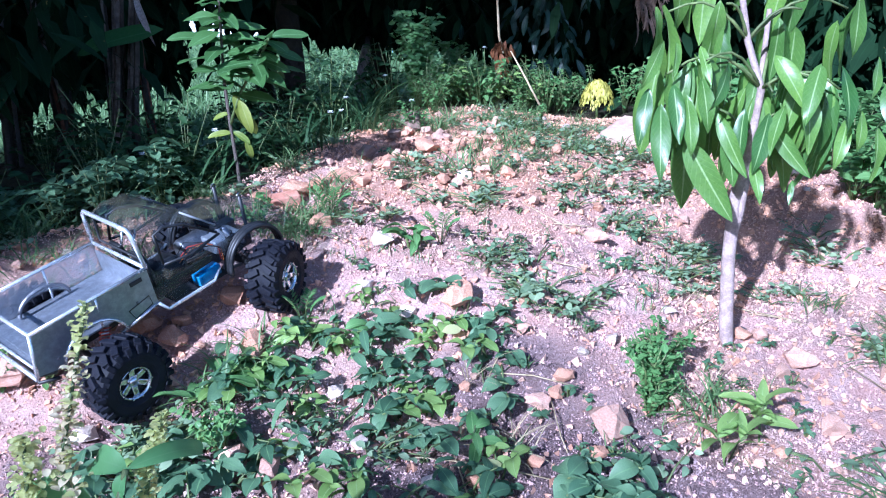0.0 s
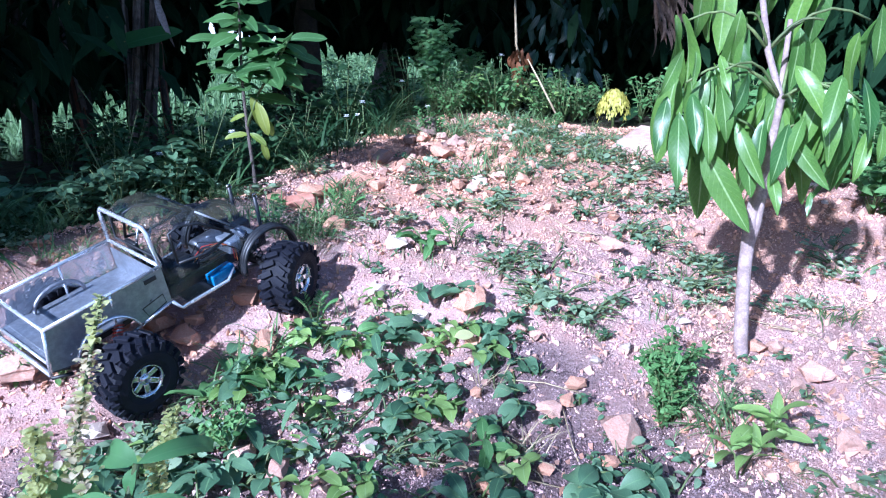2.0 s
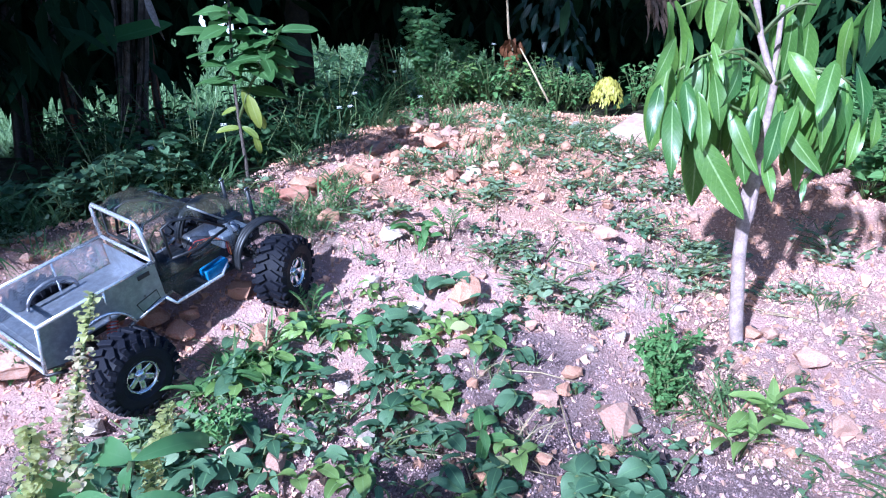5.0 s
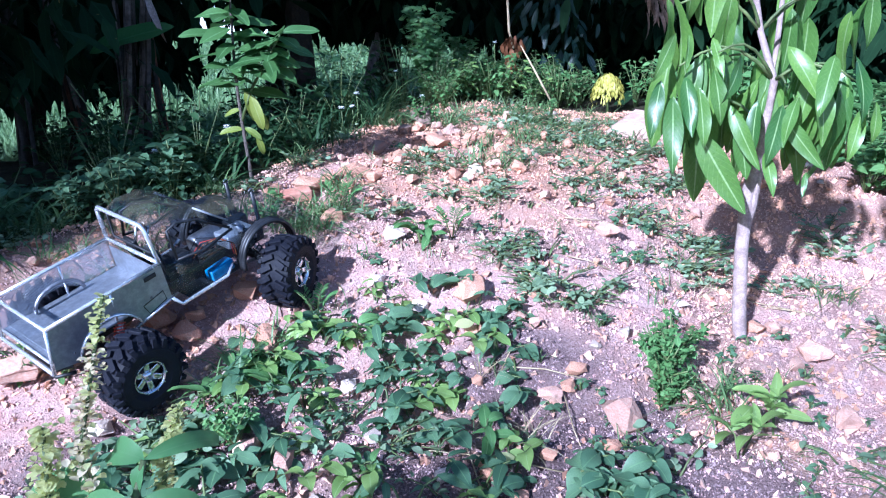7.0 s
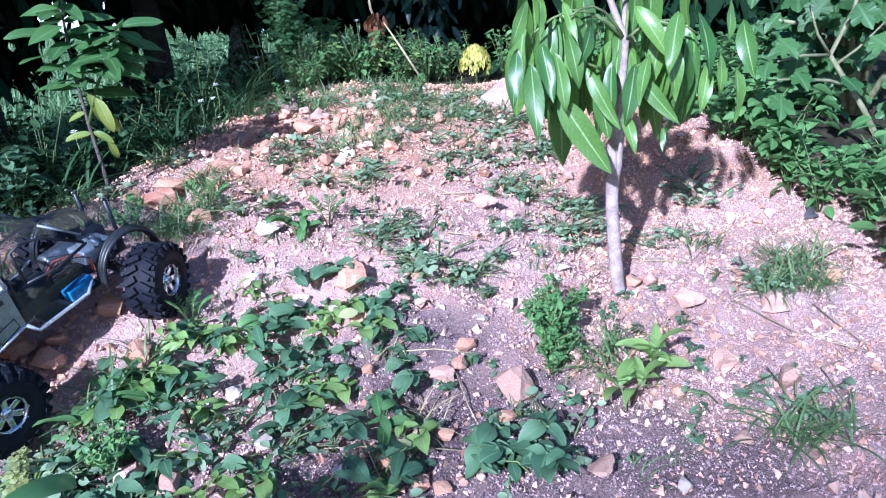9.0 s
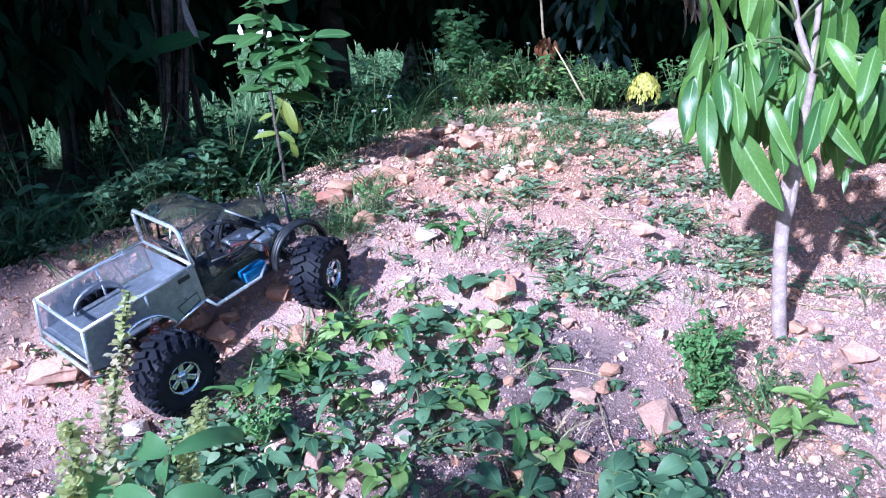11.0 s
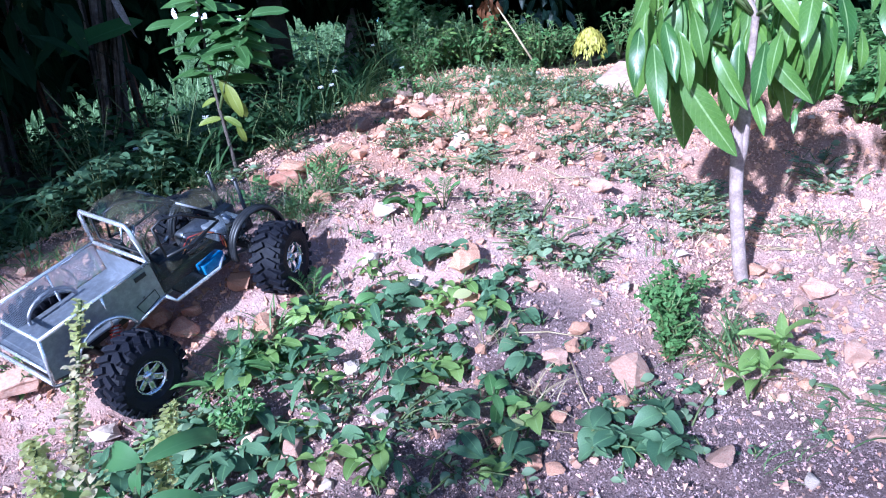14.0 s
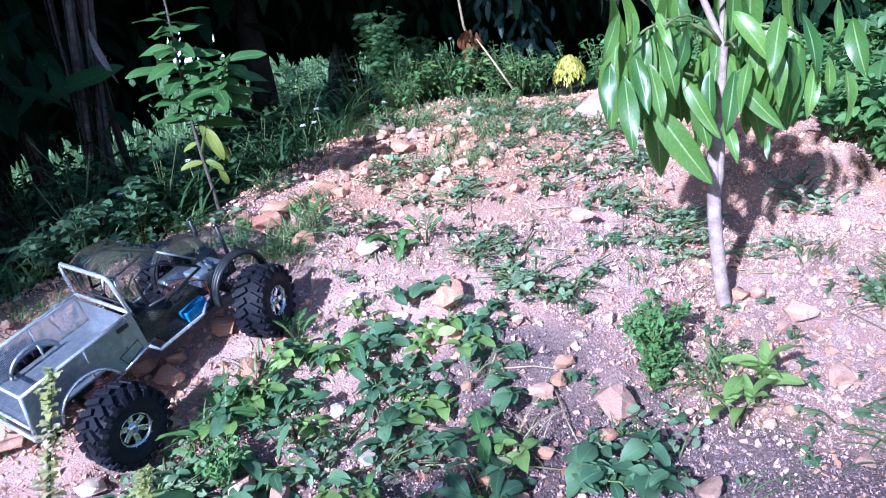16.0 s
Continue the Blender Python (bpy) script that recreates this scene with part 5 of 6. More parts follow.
copy_thing(column, Matrix.Translation(spot(0.12, 3.4)) @ Matrix.Scale(0.75, 4))

for x, y, z in ((-0.52, 1.80, 0.36), (-0.28, 2.10, 0.36), (-0.24, 2.15, 0.39), (-0.26, 2.2, 0.35), (-0.06, 2.45, 0.34), (-0.72, 1.85, 0.30), (-0.15, 2.6, 0.42), (-0.62, 1.7, 0.27), (0.2, 2.75, 0.50)):
    flower = thing("white_flower", Matrix.Translation(spot(x, y)), "small white flower on a thin stalk", "flower", "white flowers")
    top = Vector((0.01, 0, z - ground_z(x, y)))
    part("stalk", Shape().add(*tube([(0, 0, -0.01), (0.012, 0.004, top.z * 0.6), top], 0.0013, 5)), STEM, flower)
    part("bloom", Shape().many(leaf(1.0, 0.6, 0.4, 0.2, 3, 0.6), [aimed(top, down_way(k * 0.7, -0.3 - 0.5 * (k % 2)), (0, 0, 1), 0, 0.011) for k in range(14)]), PETAL, flower)

yellow = thing("yellow_shrub", Matrix.Translation(spot(0.635, 2.80)), "small dome-shaped plant with drooping yellow leaves", "shrub")
part("stem", Shape().add(*tube([(0, 0, -0.02), (0, 0, 0.13)], [0.006, 0.004], 6)), STEM, yellow)
r = random.Random(31)
ms = []
for k in range(900):
    a, e = r.random() * 6.283, r.random() ** 0.7
    p = Vector((math.cos(a) * 0.058 * e, math.sin(a) * 0.058 * e, 0.055 + 0.095 * math.sqrt(max(0, 1 - e * e)) - 0.02 * r.random()))
    ms.append(aimed(p, down_way(a, r.uniform(0.7, 1.5)), (math.cos(a), math.sin(a), 0.5), r.uniform(-0.4, 0.4), r.uniform(0.013, 0.024)))
part("foliage", Shape().many(leaf(1.0, 0.32, 0.8, 0.3, 4, 0.45), ms), YELLOW, yellow)

dry = thing("withered_branch", Matrix.Translation((0.30, 2.92, -0.035)), "withered brown leaves hanging from a dead branch", "branch")
part("stick", Shape().add(*tube([(-0.005, 0.0, 0.50), (-0.02, 0.02, 0.56), (-0.03, 0.05, 0.8)], [0.004, 0.005, 0.004], 7)), STRAW, dry, "pale bare twig")
part("foliage", Shape().many(leaf(1.0, 0.4, 0.8, 0.4, 5, 0.45), [aimed((r.gauss(-0.01, 0.016), r.gauss(0, 0.02), r.uniform(0.44, 0.55)), down_way(r.random() * 6.283, r.uniform(0.9, 1.5)), (0, -1, 0.3), r.uniform(-1, 1), r.uniform(0.035, 0.06)) for k in range(34)]), DEAD, dry, "withered brown leaves")
thing("leaning_stick", Matrix(), "pale bare stick leaning among the weeds behind the mound", "stick", data=Shape().add(*tube([(0.400, 2.66, 0.298), (0.346, 2.69, 0.401), (0.301, 2.72, 0.483)], [0.0042, 0.0036, 0.0022], 7)).mesh("leaning_stick", STRAW))
# barrel shape added to show a small patch of distant blue sky
barrel_side = [(0.0001, 0.0), (0.13, 0.0), (0.14, 0.02), (0.145, 0.2), (0.15, 0.22), (0.145, 0.24), (0.145, 0.44), (0.15, 0.46), (0.145, 0.48), (0.14, 0.64), (0.12, 0.66), (0.0001, 0.655)]
thing("blue_barrel", Matrix.Translation((-0.47, 12, 0)) @ Matrix.Rotation(radians(90), 4, "X"), "added pale blue barrel shape for a patch of distant blue sky", "barrel", data=Shape().add(*lathe(barrel_side, 20)).mesh("blue_barrel", PAINT_BLUE))
thing("dark_leaf", aimed(spot(1.0, 1.36, 0.01), (1, 0.2, 0.25), (0, -0.5, 1), 0.4, 0.055), "curled dark grey dead leaf lying by the bush", "leaf", data=Shape().add(*leaf(1.0, 0.5, 1.0, 0.5, 8, 0.5, 1.0, 0.08)).mesh("dark_leaf", STONE_DARK))
# feathery seedlings
for x, y, s in ((-0.215, 1.16, 0.06), (-0.20, 1.45, 0.07), (0.02, 1.36, 0.06)):
    sprig = thing("feathery_seedling", Matrix.Translation(spot(x, y)), "seedling with feathery paired leaflets", "weed", "weeds on the mound")
    for k in range(5):
        a = k * 1.3
        tip = Vector((math.cos(a) * s * 0.55, math.sin(a) * s * 0.55, s * (0.75 + 0.08 * k)))
        frond = part("frond", Shape().add(*tube([(0, 0, -0.005), tip * 0.5 + Vector((0, 0, s * 0.2)), tip], [0.0011, 0.0009, 0.0006], 5)), STEM, sprig)
        ms = []
        for n in range(7):
            u = 0.35 + 0.65 * n / 6
            p = tip * u + Vector((0, 0, s * 0.2 * math.sin(math.pi * u)))
            for side in (-1, 1):
                ms.append(aimed(p, Vector((-math.sin(a) * side, math.cos(a) * side, 0.15)) + tip.normalized() * 0.5, (0, 0, 1), 0, s * 0.24))
        tagged(part("leaflet", Shape().many(leaf(1.0, 0.36, 0.3, 0.2, 3, 0.5), ms), WEED_BRIGHT, frond), kind="stuff")

# banana stems and dry sheaths at the garden's edge
def banana(x, y, h, rad, lean, mats, seed, label, strips=7):
    """A stem wrapped in long dry sheaths that peel and hang loose at the foot."""
    r = random.Random(seed)
    base = spot(x, y)
    n = 16
    plant = thing("banana_plant", Matrix.Translation(base), label, "banana plant", "banana stems")
    path = [(lean * h * k / n + r.gauss(0, 0.002), 0.05 * h * k / n, -0.03 + h * k / n) for k in range(n + 1)]
    part("stem", Shape().add(*tube(path, [rad * (1.0 - 0.012 * k) for k in range(n + 1)], 12)), mats[0], plant)
    for k in range(strips):
        a, half = k * 6.283 / strips + r.uniform(-0.4, 0.4), r.uniform(0.35, 0.65)
        lo, hi = r.choice((0, 0, 1, 2, 3)), n - r.randrange(0, 6)
        off, twist, curl = r.uniform(1.05, 1.35), r.uniform(-0.5, 0.5), r.uniform(-0.1, 0.45)
        vs, fs = [], []
        for i in range(lo, hi + 1):
            u = (i - lo) / (hi - lo)
            foot = 0.9 * max(0.0, 1 - u * 4) ** 2
            wide = half * (0.75 + 0.3 * math.sin(3 * u + k) + r.uniform(-0.12, 0.12)) * (1.0 if u < 0.85 else 0.6)
            for e in (-1.0, -0.5, 0.0, 0.5, 1.0):
                b = a + twist * u + e * wide
                d = rad * (off + foot + curl * e * e + r.uniform(-0.03, 0.03))
                vs.append((path[i][0] + math.cos(b) * d, path[i][1] + math.sin(b) * d, path[i][2] + 0.01 * r.uniform(-1, 1)))
        for i in range(hi - lo):
            for e in range(4):
                q = i * 5 + e
                fs.append((q, q + 1, q + 6, q + 5))
        solid(part("dry_sheath", Shape().add(vs, fs), r.choice(mats[1:]), plant), 0.0025)
    return plant


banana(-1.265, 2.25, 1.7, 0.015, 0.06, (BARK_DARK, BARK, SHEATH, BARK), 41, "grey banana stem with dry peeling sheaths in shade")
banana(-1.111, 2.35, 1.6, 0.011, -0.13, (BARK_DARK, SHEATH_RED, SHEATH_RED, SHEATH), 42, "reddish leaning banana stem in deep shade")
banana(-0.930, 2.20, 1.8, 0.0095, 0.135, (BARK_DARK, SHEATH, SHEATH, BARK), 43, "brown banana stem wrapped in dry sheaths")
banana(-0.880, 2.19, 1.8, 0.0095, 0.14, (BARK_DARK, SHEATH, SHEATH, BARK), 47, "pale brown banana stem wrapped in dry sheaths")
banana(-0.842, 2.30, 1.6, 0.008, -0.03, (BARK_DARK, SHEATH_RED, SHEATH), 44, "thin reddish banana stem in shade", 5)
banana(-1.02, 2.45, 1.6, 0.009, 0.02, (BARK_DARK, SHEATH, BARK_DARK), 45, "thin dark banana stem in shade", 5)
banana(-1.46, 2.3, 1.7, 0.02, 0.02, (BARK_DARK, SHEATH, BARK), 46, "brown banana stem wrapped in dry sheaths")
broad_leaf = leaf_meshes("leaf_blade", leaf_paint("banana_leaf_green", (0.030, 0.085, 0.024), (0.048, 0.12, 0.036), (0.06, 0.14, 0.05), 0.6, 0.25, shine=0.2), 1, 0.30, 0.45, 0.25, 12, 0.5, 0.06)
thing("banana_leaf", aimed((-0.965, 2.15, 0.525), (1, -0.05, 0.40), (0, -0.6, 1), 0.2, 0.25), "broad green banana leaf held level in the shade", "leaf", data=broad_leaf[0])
thing("dry_banana_leaf", aimed((-0.785, 2.15, 0.70), (0.15, -0.02, -1), (0, -1, 0), 0.3, 0.16), "torn grey dry leaf hanging from a stem", "leaf", data=leaf_meshes("leaf_blade", surface("grey_dry_leaf", (0.22, 0.20, 0.20), (0.38, 0.35, 0.36), 30.0, 0.8), 1, 0.14, 0.3, 0.6, 10, 0.4, 0.08)[0])


# trees with low dark crowns
def tree(x, y, trunk, rad, low, high, wide, leaves, size, mat, seed, label, lean=0.0, name="tree", shift=0.0, deep=0.45):
    r = random.Random(seed)
    base = spot(x, y)
    t = thing(name, Matrix.Translation(base), label, "tree", "trees behind the mound")
    path = [(lean * k / 5 * trunk + r.gauss(0, rad * 0.3 * (k > 0)), r.gauss(0, rad * 0.3), -0.05 + trunk * k / 5) for k in range(6)]
    part("trunk", Shape().add(*tube(path, [rad * (1.35, 1.05, 1, 0.95, 0.85, 0.6)[k] for k in range(6)], 10)), BARK_DARK, t)
    top = Vector(path[3])
    limbs, ms = [], []
    for k in range(9):
        a = k * 0.7 + r.random()
        end = top + Vector((shift + math.cos(a) * wide * r.uniform(0.5, 0.9), math.sin(a) * wide * r.uniform(0.5, 0.9), r.uniform(0.1, high - top.z)))
        limbs.append((top.lerp(end, 0.0), top.lerp(end, 0.5) + Vector((0, 0, 0.12)), end))
        part("limb", Shape().add(*tube(limbs[-1], [rad * 0.5, rad * 0.35, rad * 0.15], 6)), BARK_DARK, t)
    clumps = [Vector((shift + r.gauss(0, wide * 0.45), r.gauss(0, wide * deep), low + (high - low) * r.random() ** 1.2)) for _ in range(90)]
    for k in range(leaves):
        c = r.choice(clumps)
        p = c + Vector((r.gauss(0, 0.16), r.gauss(0, 0.16), r.gauss(0, 0.10)))
        if p.z < low:
            p.z = low + abs(r.gauss(0, 0.05))
        ms.append(aimed(p, down_way(r.random() * 6.283, r.uniform(0.3, 1.35)), (0, 0, 1), r.uniform(-0.6, 0.6), size * r.uniform(0.7, 1.25)))
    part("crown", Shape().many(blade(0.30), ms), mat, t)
    return t


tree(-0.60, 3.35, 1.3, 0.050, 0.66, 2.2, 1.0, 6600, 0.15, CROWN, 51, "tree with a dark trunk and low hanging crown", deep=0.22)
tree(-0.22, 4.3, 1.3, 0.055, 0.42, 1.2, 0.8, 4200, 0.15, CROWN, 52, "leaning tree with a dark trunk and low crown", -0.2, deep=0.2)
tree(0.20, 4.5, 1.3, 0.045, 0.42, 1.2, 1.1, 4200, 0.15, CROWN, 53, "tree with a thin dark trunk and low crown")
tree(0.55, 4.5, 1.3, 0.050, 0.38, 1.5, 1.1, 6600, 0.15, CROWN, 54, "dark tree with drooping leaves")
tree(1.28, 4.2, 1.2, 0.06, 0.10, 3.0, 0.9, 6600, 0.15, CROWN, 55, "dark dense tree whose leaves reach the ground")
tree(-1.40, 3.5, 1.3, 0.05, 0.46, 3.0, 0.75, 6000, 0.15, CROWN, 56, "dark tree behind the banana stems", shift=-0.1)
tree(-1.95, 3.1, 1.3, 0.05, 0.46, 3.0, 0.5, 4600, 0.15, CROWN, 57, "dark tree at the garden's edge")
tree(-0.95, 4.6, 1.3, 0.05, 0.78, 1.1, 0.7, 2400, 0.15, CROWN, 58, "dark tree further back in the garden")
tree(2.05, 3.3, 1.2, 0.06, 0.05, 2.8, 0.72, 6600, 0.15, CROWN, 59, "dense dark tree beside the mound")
# its crown lies above the view, added to darken the stems below
tree(-1.2, 2.5, 1.5, 0.03, 0.95, 2.3, 0.42, 2600, 0.22, CROWN, 62, "dark tree with an unseen crown added to shade the banana stems", shift=-0.12)
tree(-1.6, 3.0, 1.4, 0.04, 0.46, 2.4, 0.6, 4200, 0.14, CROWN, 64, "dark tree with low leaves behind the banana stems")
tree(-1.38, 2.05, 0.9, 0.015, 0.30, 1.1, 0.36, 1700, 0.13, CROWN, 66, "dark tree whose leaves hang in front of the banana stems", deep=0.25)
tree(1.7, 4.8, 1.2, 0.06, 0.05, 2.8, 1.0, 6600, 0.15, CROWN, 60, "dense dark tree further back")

hanging = thing("hanging_branch", Matrix.Translation((0.52, 3.35, 0.72)), "low branch with glossy bluish drooping leaves", "branch")
part("twig", Shape().add(*tube([(0.1, 0.3, 0.4), (0.04, 0.1, 0.10), (0, 0, -0.05), (0.01, 0, -0.22)], [0.012, 0.008, 0.006, 0.003], 6)), BARK_DARK, hanging)
part("foliage", Shape().many(leaf(1.0, 0.30, 0.5, 0.2, 6, 0.45), [aimed((r.gauss(0, 0.09), r.gauss(0, 0.06), r.uniform(-0.34, 0.10)), down_way(r.random() * 6.283, r.uniform(0.6, 1.3)), (0, -0.8, 0.6), r.uniform(-0.4, 0.4), r.uniform(0.06, 0.10)) for k in range(120)]), BLUISH, hanging)


withered = thing("withered_fronds", Matrix.Translation((0.90, 3.05, 0.60)), "brown withered fronds hanging from a dark tree", "branch")
part("twig", Shape().add(*tube([(-0.10, 0.15, 0.45), (-0.06, 0.05, 0.20), (0, 0, 0.02)], [0.010, 0.007, 0.004], 6)), STRAW, withered)
part("foliage", Shape().many(leaf(1.0, 0.12, 0.7, 0.4, 5, 0.4), [aimed((r.gauss(-0.03, 0.03), r.gauss(0, 0.03), r.uniform(-0.02, 0.16)), down_way(r.gauss(-0.4, 0.7), r.uniform(0.8, 1.4)), (0, -1, 0.3), r.uniform(-1, 1), r.uniform(0.06, 0.13)) for k in range(60)]), surface("withered_frond", (0.14, 0.085, 0.06), (0.30, 0.20, 0.15), 40.0, 0.9), withered, "withered brown fronds")
thing("leaning_stump", Matrix(), "bare grey leaning stump between the trees", "stump", data=Shape().add(*tube([(-0.375, 4.05, 0.10), (-0.345, 4.05, 0.30), (-0.315, 4.06, 0.42), (-0.300, 4.07, 0.50)], [0.035, 0.030, 0.028, 0.012], 10)).mesh("leaning_stump", surface("grey_stump", (0.16, 0.13, 0.13), (0.30, 0.26, 0.26), 25.0, 0.9, bump=0.8, distance=0.004)))


# the bush with lobed leaves at the mound's other side
def lobed(seed):
    """A broad lobed leaf with five points."""
    r = random.Random(seed)
    vs, us, fs = [(0.0, 0.0, 0.0)], [(0.0, 0.0)], []
    n = 40
    for k in range(n + 1):
        a = -2.5 + 5.0 * k / n
        near = min((abs(a - c), top) for c, top in ((0, 0.62), (0.95, 0.50), (-0.95, 0.50), (1.85, 0.40), (-1.85, 0.40)))
        lobe = 0.30 + (near[1] - 0.30) * max(0.0, 1 - near[0] / 0.55) ** 0.8 + 0.012 * math.sin(k * 2.6)
        x, y = 0.38 + lobe * math.cos(a) * 0.95, lobe * math.sin(a)
        vs.append((x, y, -0.35 * (x - 0.4) ** 2 - 0.25 * y * y + 0.12 * abs(y) + 0.04 * r.uniform(-1, 1)))
        us.append((x, max(-1, min(1, y * 2))))
    vs.append((0.42, 0.0, 0.0))
    us.append((0.42, 0.0))
    c = len(vs) - 1
    fs = [(c, k, k + 1) for k in range(1, n + 1)] + [(c, n + 1, 0), (c, 0, 1)]
    return vs, fs, us


def build_bush():
    base = spot(1.40, 1.75)
    bush = thing("lobed_bush", Matrix.Translation(base), "dense bush with broad lobed bright green leaves", "bush")
    meshes = [Shape().add(*lobed(k)).mesh("leaf", BUSH) for k in range(4)]
    r = random.Random(61)
    ends = []
    for k in range(13):
        a = 2.2 + 2.6 * r.random() if k < 9 else r.random() * 6.283
        d, z = r.uniform(0.10, 0.38), r.uniform(0.15, 0.85)
        e = Vector((math.cos(a) * d, math.sin(a) * d, z))
        ends.append(e)
        part("branch", Shape().add(*tube([(0, 0, -0.03), e * 0.5 + Vector((0, 0, 0.10)), e], [0.012, 0.008, 0.004], 7)), BUSH_STEM, bush)
    at = lambda x, z, y=1.5: Vector((x, y, z)) - base
    for pts, rad in (((at(1.34, 0.05, 1.62), at(1.286, 0.17), at(1.226, 0.266), at(1.132, 0.391), at(1.177, 0.478), at(1.21, 0.6)), 0.0085), ((at(1.19, 0.315), at(1.13, 0.338, 1.49), at(1.04, 0.352, 1.48), at(0.965, 0.356, 1.48)), 0.0045), ((at(1.132, 0.391), at(1.06, 0.398, 1.49), at(0.995, 0.393, 1.48)), 0.0045), ((at(1.15, 0.37), at(1.19, 0.40, 1.49), at(1.24, 0.45, 1.48)), 0.004), ((at(1.132, 0.391), at(1.09, 0.44, 1.49), at(1.06, 0.50, 1.48)), 0.004)):
        n = len(pts) - 1
        part("branch", Shape().add(*tube(pts, [rad * (1 - 0.55 * k / n) for k in range(n + 1)], 7)), BUSH_STEM, bush, "bare pale olive branch")
    for x, z, s in ((1.005, 0.30, 0.088), (1.035, 0.345, 0.075), (1.03, 0.50, 0.095), (1.165, 0.47, 0.085), (1.205, 0.40, 0.085), (1.145, 0.325, 0.08), (1.27, 0.20, 0.07), (0.99, 0.42, 0.075), (1.25, 0.31, 0.08), (1.10, 0.27, 0.07), (0.97, 0.375, 0.07), (1.10, 0.53, 0.09)):
        part("leaf", r.choice(meshes), None, bush, m=aimed(at(x, z + s * 0.3, 1.475), (r.uniform(-0.8, 0.4), r.uniform(-0.8, -0.3), r.uniform(-0.6, -0.1)), (-0.2, -0.5, 1), r.uniform(-0.5, 0.5), s * 0.85))
    for k in range(300):
        e = r.choice(ends)
        p = e * r.uniform(0.35, 1.05) + Vector((r.gauss(0, 0.06), r.gauss(0, 0.06), r.gauss(0, 0.07)))
        p.z = max(0.03, p.z)
        way = Vector((p.x + r.gauss(0, 0.2), p.y - 0.2 + r.gauss(0, 0.2), r.uniform(-0.5, 0.1)))
        part("leaf", r.choice(meshes), None, bush, m=aimed(p, way, (-0.2, -0.5, 1), r.uniform(-0.4, 0.4), r.uniform(0.05, 0.09)))


build_bush()
side = [leafy("bush_weed", "leafy green weed at the foot of the bush", WEED_BRIGHT, 90, 0.035, 0.55, 0.09, 0.16, 360 + k, group="weeds by the bush", stems=8) for k in range(3)]
planted(side, [(1.08, 1.45, 0.08, 5), (1.12, 1.25, 0.09, 6), (1.02, 1.62, 0.08, 4), (1.05, 1.9, 0.12, 7), (0.95, 2.2, 0.12, 7), (1.02, 1.05, 0.08, 3), (1.25, 1.1, 0.12, 5), (1.2, 2.2, 0.2, 8)], 25)

# ---- the open field beyond the trees ----
r = random.Random(71)
ms = []
for k in range(52000):
    y = 3.5 + 16 * r.random() ** 1.7
    x = r.uniform(-0.68, 0.35) * y
    if x > -1.75 + (y - 3.6) * 0.5 and y < 5.4:
        continue
    ms.append(aimed((x, y, ground_z(x, y) - 0.02), down_way(r.random() * 6.283, -r.uniform(0.7, 1.5)), (0, 0, 1), 0, r.uniform(0.05, 0.13) * (0.8 + y / 12)))
tagged(new("field_grass", Shape().many(blade(0.08), ms).mesh("field_grass", FIELD)), "tall sunlit grass in the field beyond the trees", "grass", kind="stuff")

field_bush = [leafy("field_bush", "small sunlit bush in the field beyond the trees", FIELD, 160, 0.06, 0.4, 0.22, 0.38, 370 + k, group="bushes in the field", stems=10) for k in range(3)]
planted(field_bush, [(-0.9, 6.2, 0.5, 4), (-0.3, 7.2, 0.6, 4), (-2.2, 6.5, 0.9, 5), (-1.4, 9.0, 0.8, 5), (0.4, 8.0, 0.6, 3), (-3.2, 8.0, 0.9, 4)], 26)
# white block added to stand for the bright patch low between the crowns
patch_block = thing("white_building", Matrix.Translation((-5.6, 23, 0)), "added white block for the bright patch beyond the field", "building")
part("wall", Shape().add(*box(3.4, 3.0, 1.9, 0.02), m=pose(0, 0, 0.95)), PAINT_WHITE, patch_block, smooth=False)
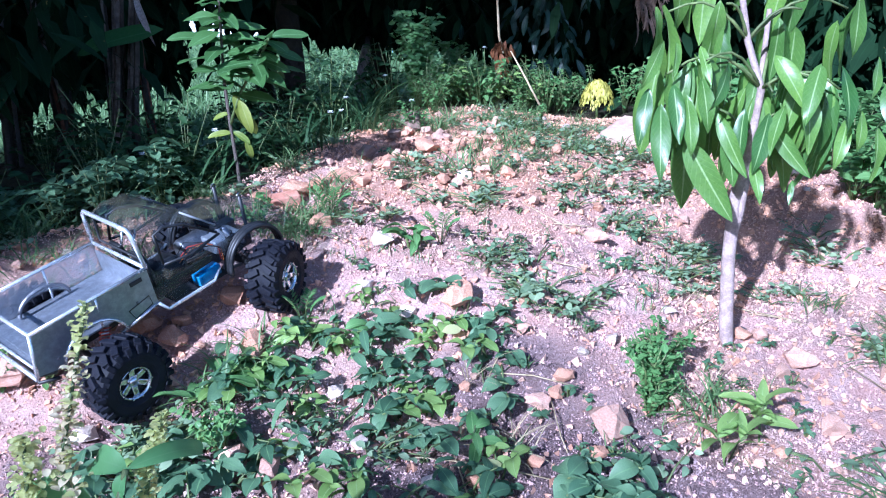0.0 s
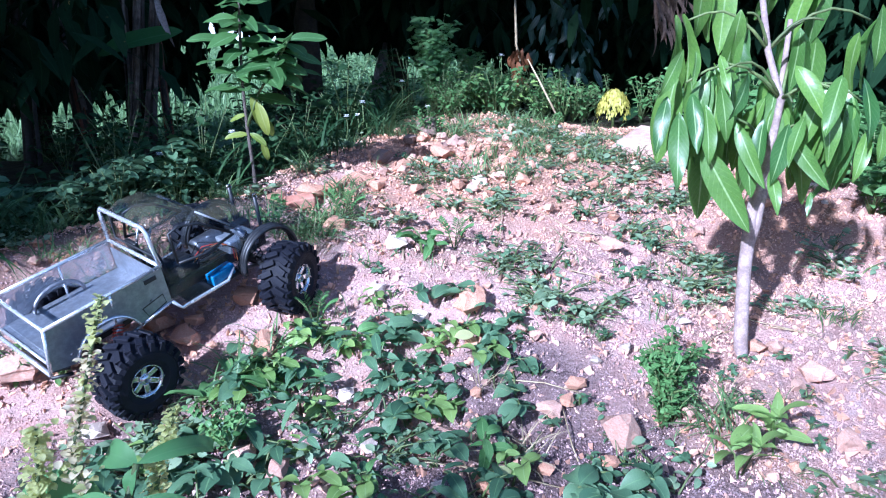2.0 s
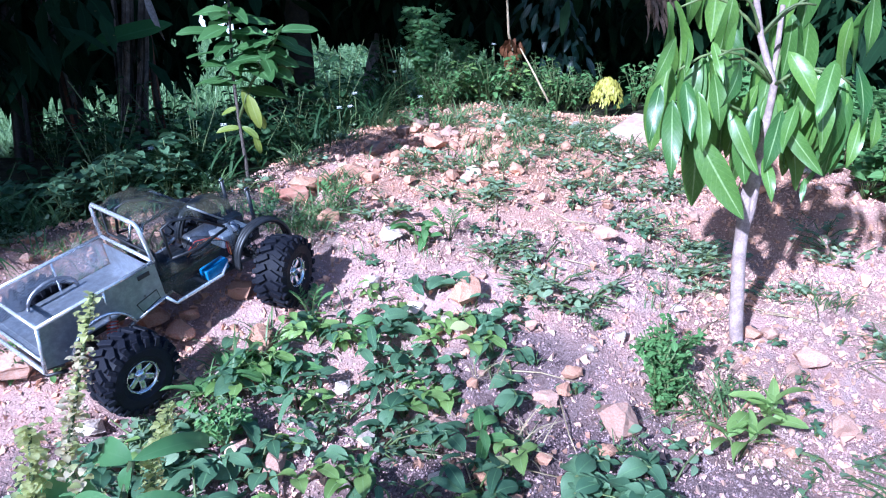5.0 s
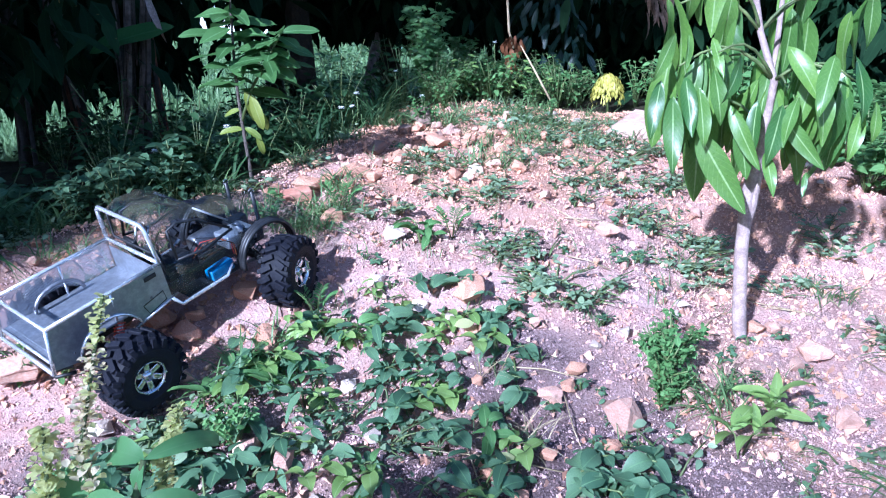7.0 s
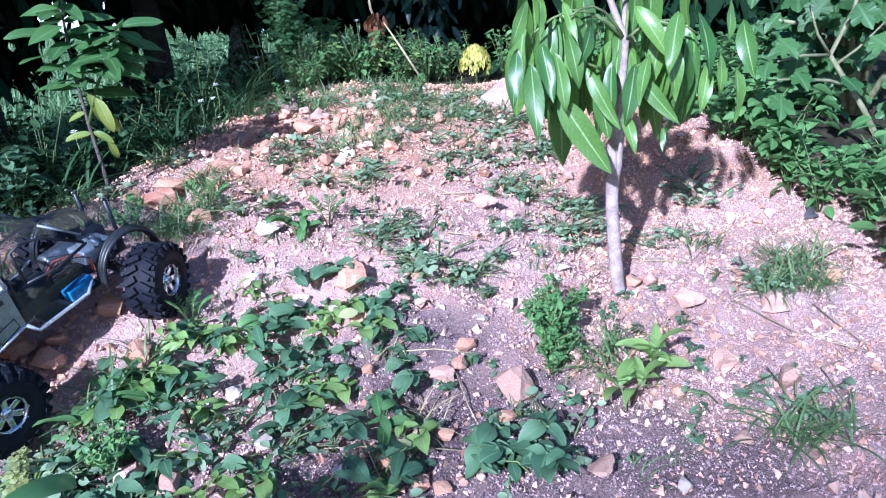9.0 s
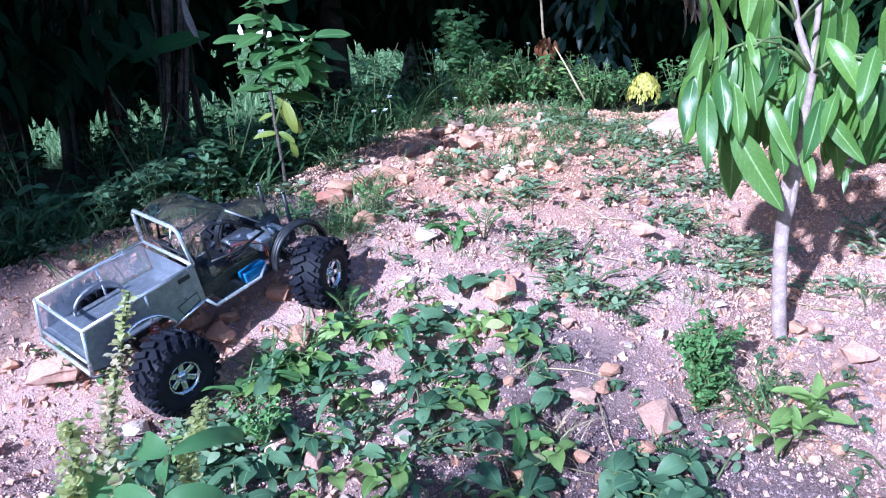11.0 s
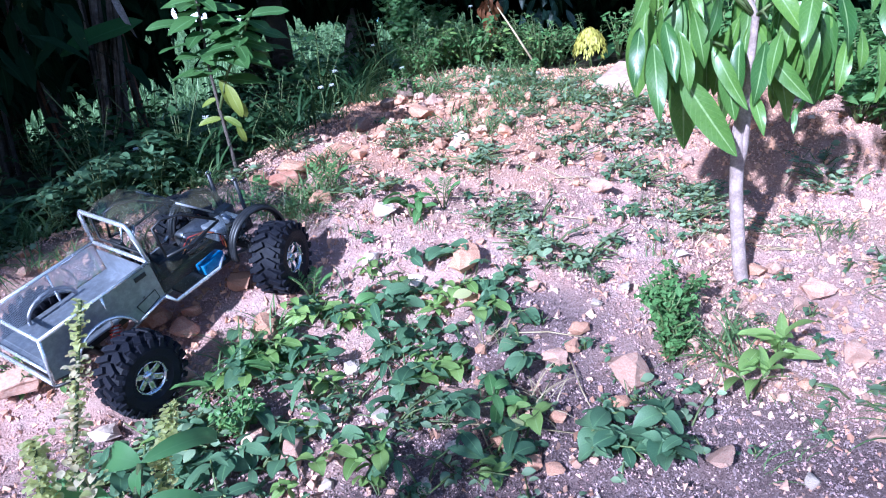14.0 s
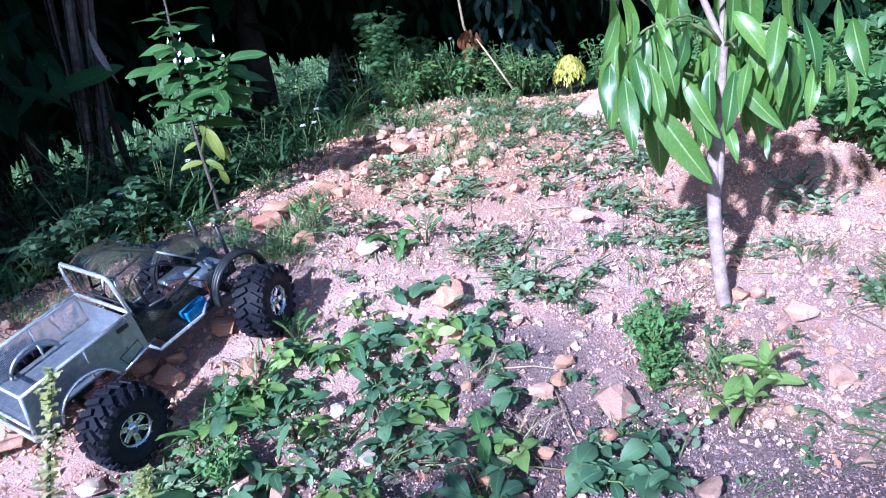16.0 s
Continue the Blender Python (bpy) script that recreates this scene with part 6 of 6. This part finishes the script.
roof = [(-1.9, -1.8, 1.9), (1.9, -1.8, 1.9), (1.9, 1.8, 1.9), (-1.9, 1.8, 1.9), (-1.9, 0, 2.6), (1.9, 0, 2.6)]
part("roof", Shape().add(roof, [(0, 1, 5, 4), (2, 3, 4, 5), (0, 4, 3), (1, 2, 5), (0, 3, 2, 1)]), GREY_PLATE, patch_block, smooth=False)
ms = [aimed((r.uniform(-40, 40), r.uniform(34, 46), r.uniform(0, 1) ** 1.5 * 5), down_way(r.random() * 6.283, r.uniform(-1, 1)), (0, -1, 0.4), 0, r.uniform(0.8, 1.8)) for k in range(5000)]
tagged(new("backdrop", Shape().many(leaf(1.0, 0.6, 0.4, 0.2, 3, 0.45), ms).mesh("backdrop", FAR_GREEN)), "hazy far line of trees", "trees", kind="structure")

# ---- unseen trees added behind and beside the camera to shade the garden ----
for k, (x, shift) in enumerate(((-4.4, 0.8), (-0.8, -0.9), (-0.5, 0.0))):
    tree(x, -2.9, 6.4, 0.12, 5.45, 7.35, 0.8, 3200, 0.32, CROWN, 91 + k, "unseen tall tree added to shade the garden", shift=shift, deep=0.12)
tree(-5.6, -8.0, 5.0, 0.12, 4.8, 6.7, 1.7, 420, 0.30, CROWN, 98, "unseen tree added to dim the near gravel", deep=0.2)
tree(-2.4, 0.8, 1.6, 0.05, 0.3, 3.4, 0.6, 3600, 0.22, CROWN, 101, "unseen dense tree added to darken the garden's side")
tree(-2.8, -0.7, 1.6, 0.05, 0.3, 2.35, 0.6, 3600, 0.22, CROWN, 102, "unseen dense tree added to darken the garden's side")
tree(-1.75, 1.5, 1.6, 0.04, 1.0, 2.15, 0.6, 2600, 0.22, CROWN, 99, "unseen tree added to keep sky light off the garden")
tree(-1.62, 2.0, 1.5, 0.03, 1.0, 1.75, 0.45, 2400, 0.22, CROWN, 100, "unseen tree added to shade the garden weeds")
tree(-5.2, -2.9, 5.0, 0.12, 3.4, 5.9, 0.85, 5200, 0.34, CROWN, 96, "unseen tall tree added to shade the banana stems")
for o in [o for o in scene.objects if o.parent is None and o.matrix_basis.translation.z < -40]:  # the patterns that were copied
    for c in (*o.children_recursive, o):
        bpy.data.objects.remove(c)
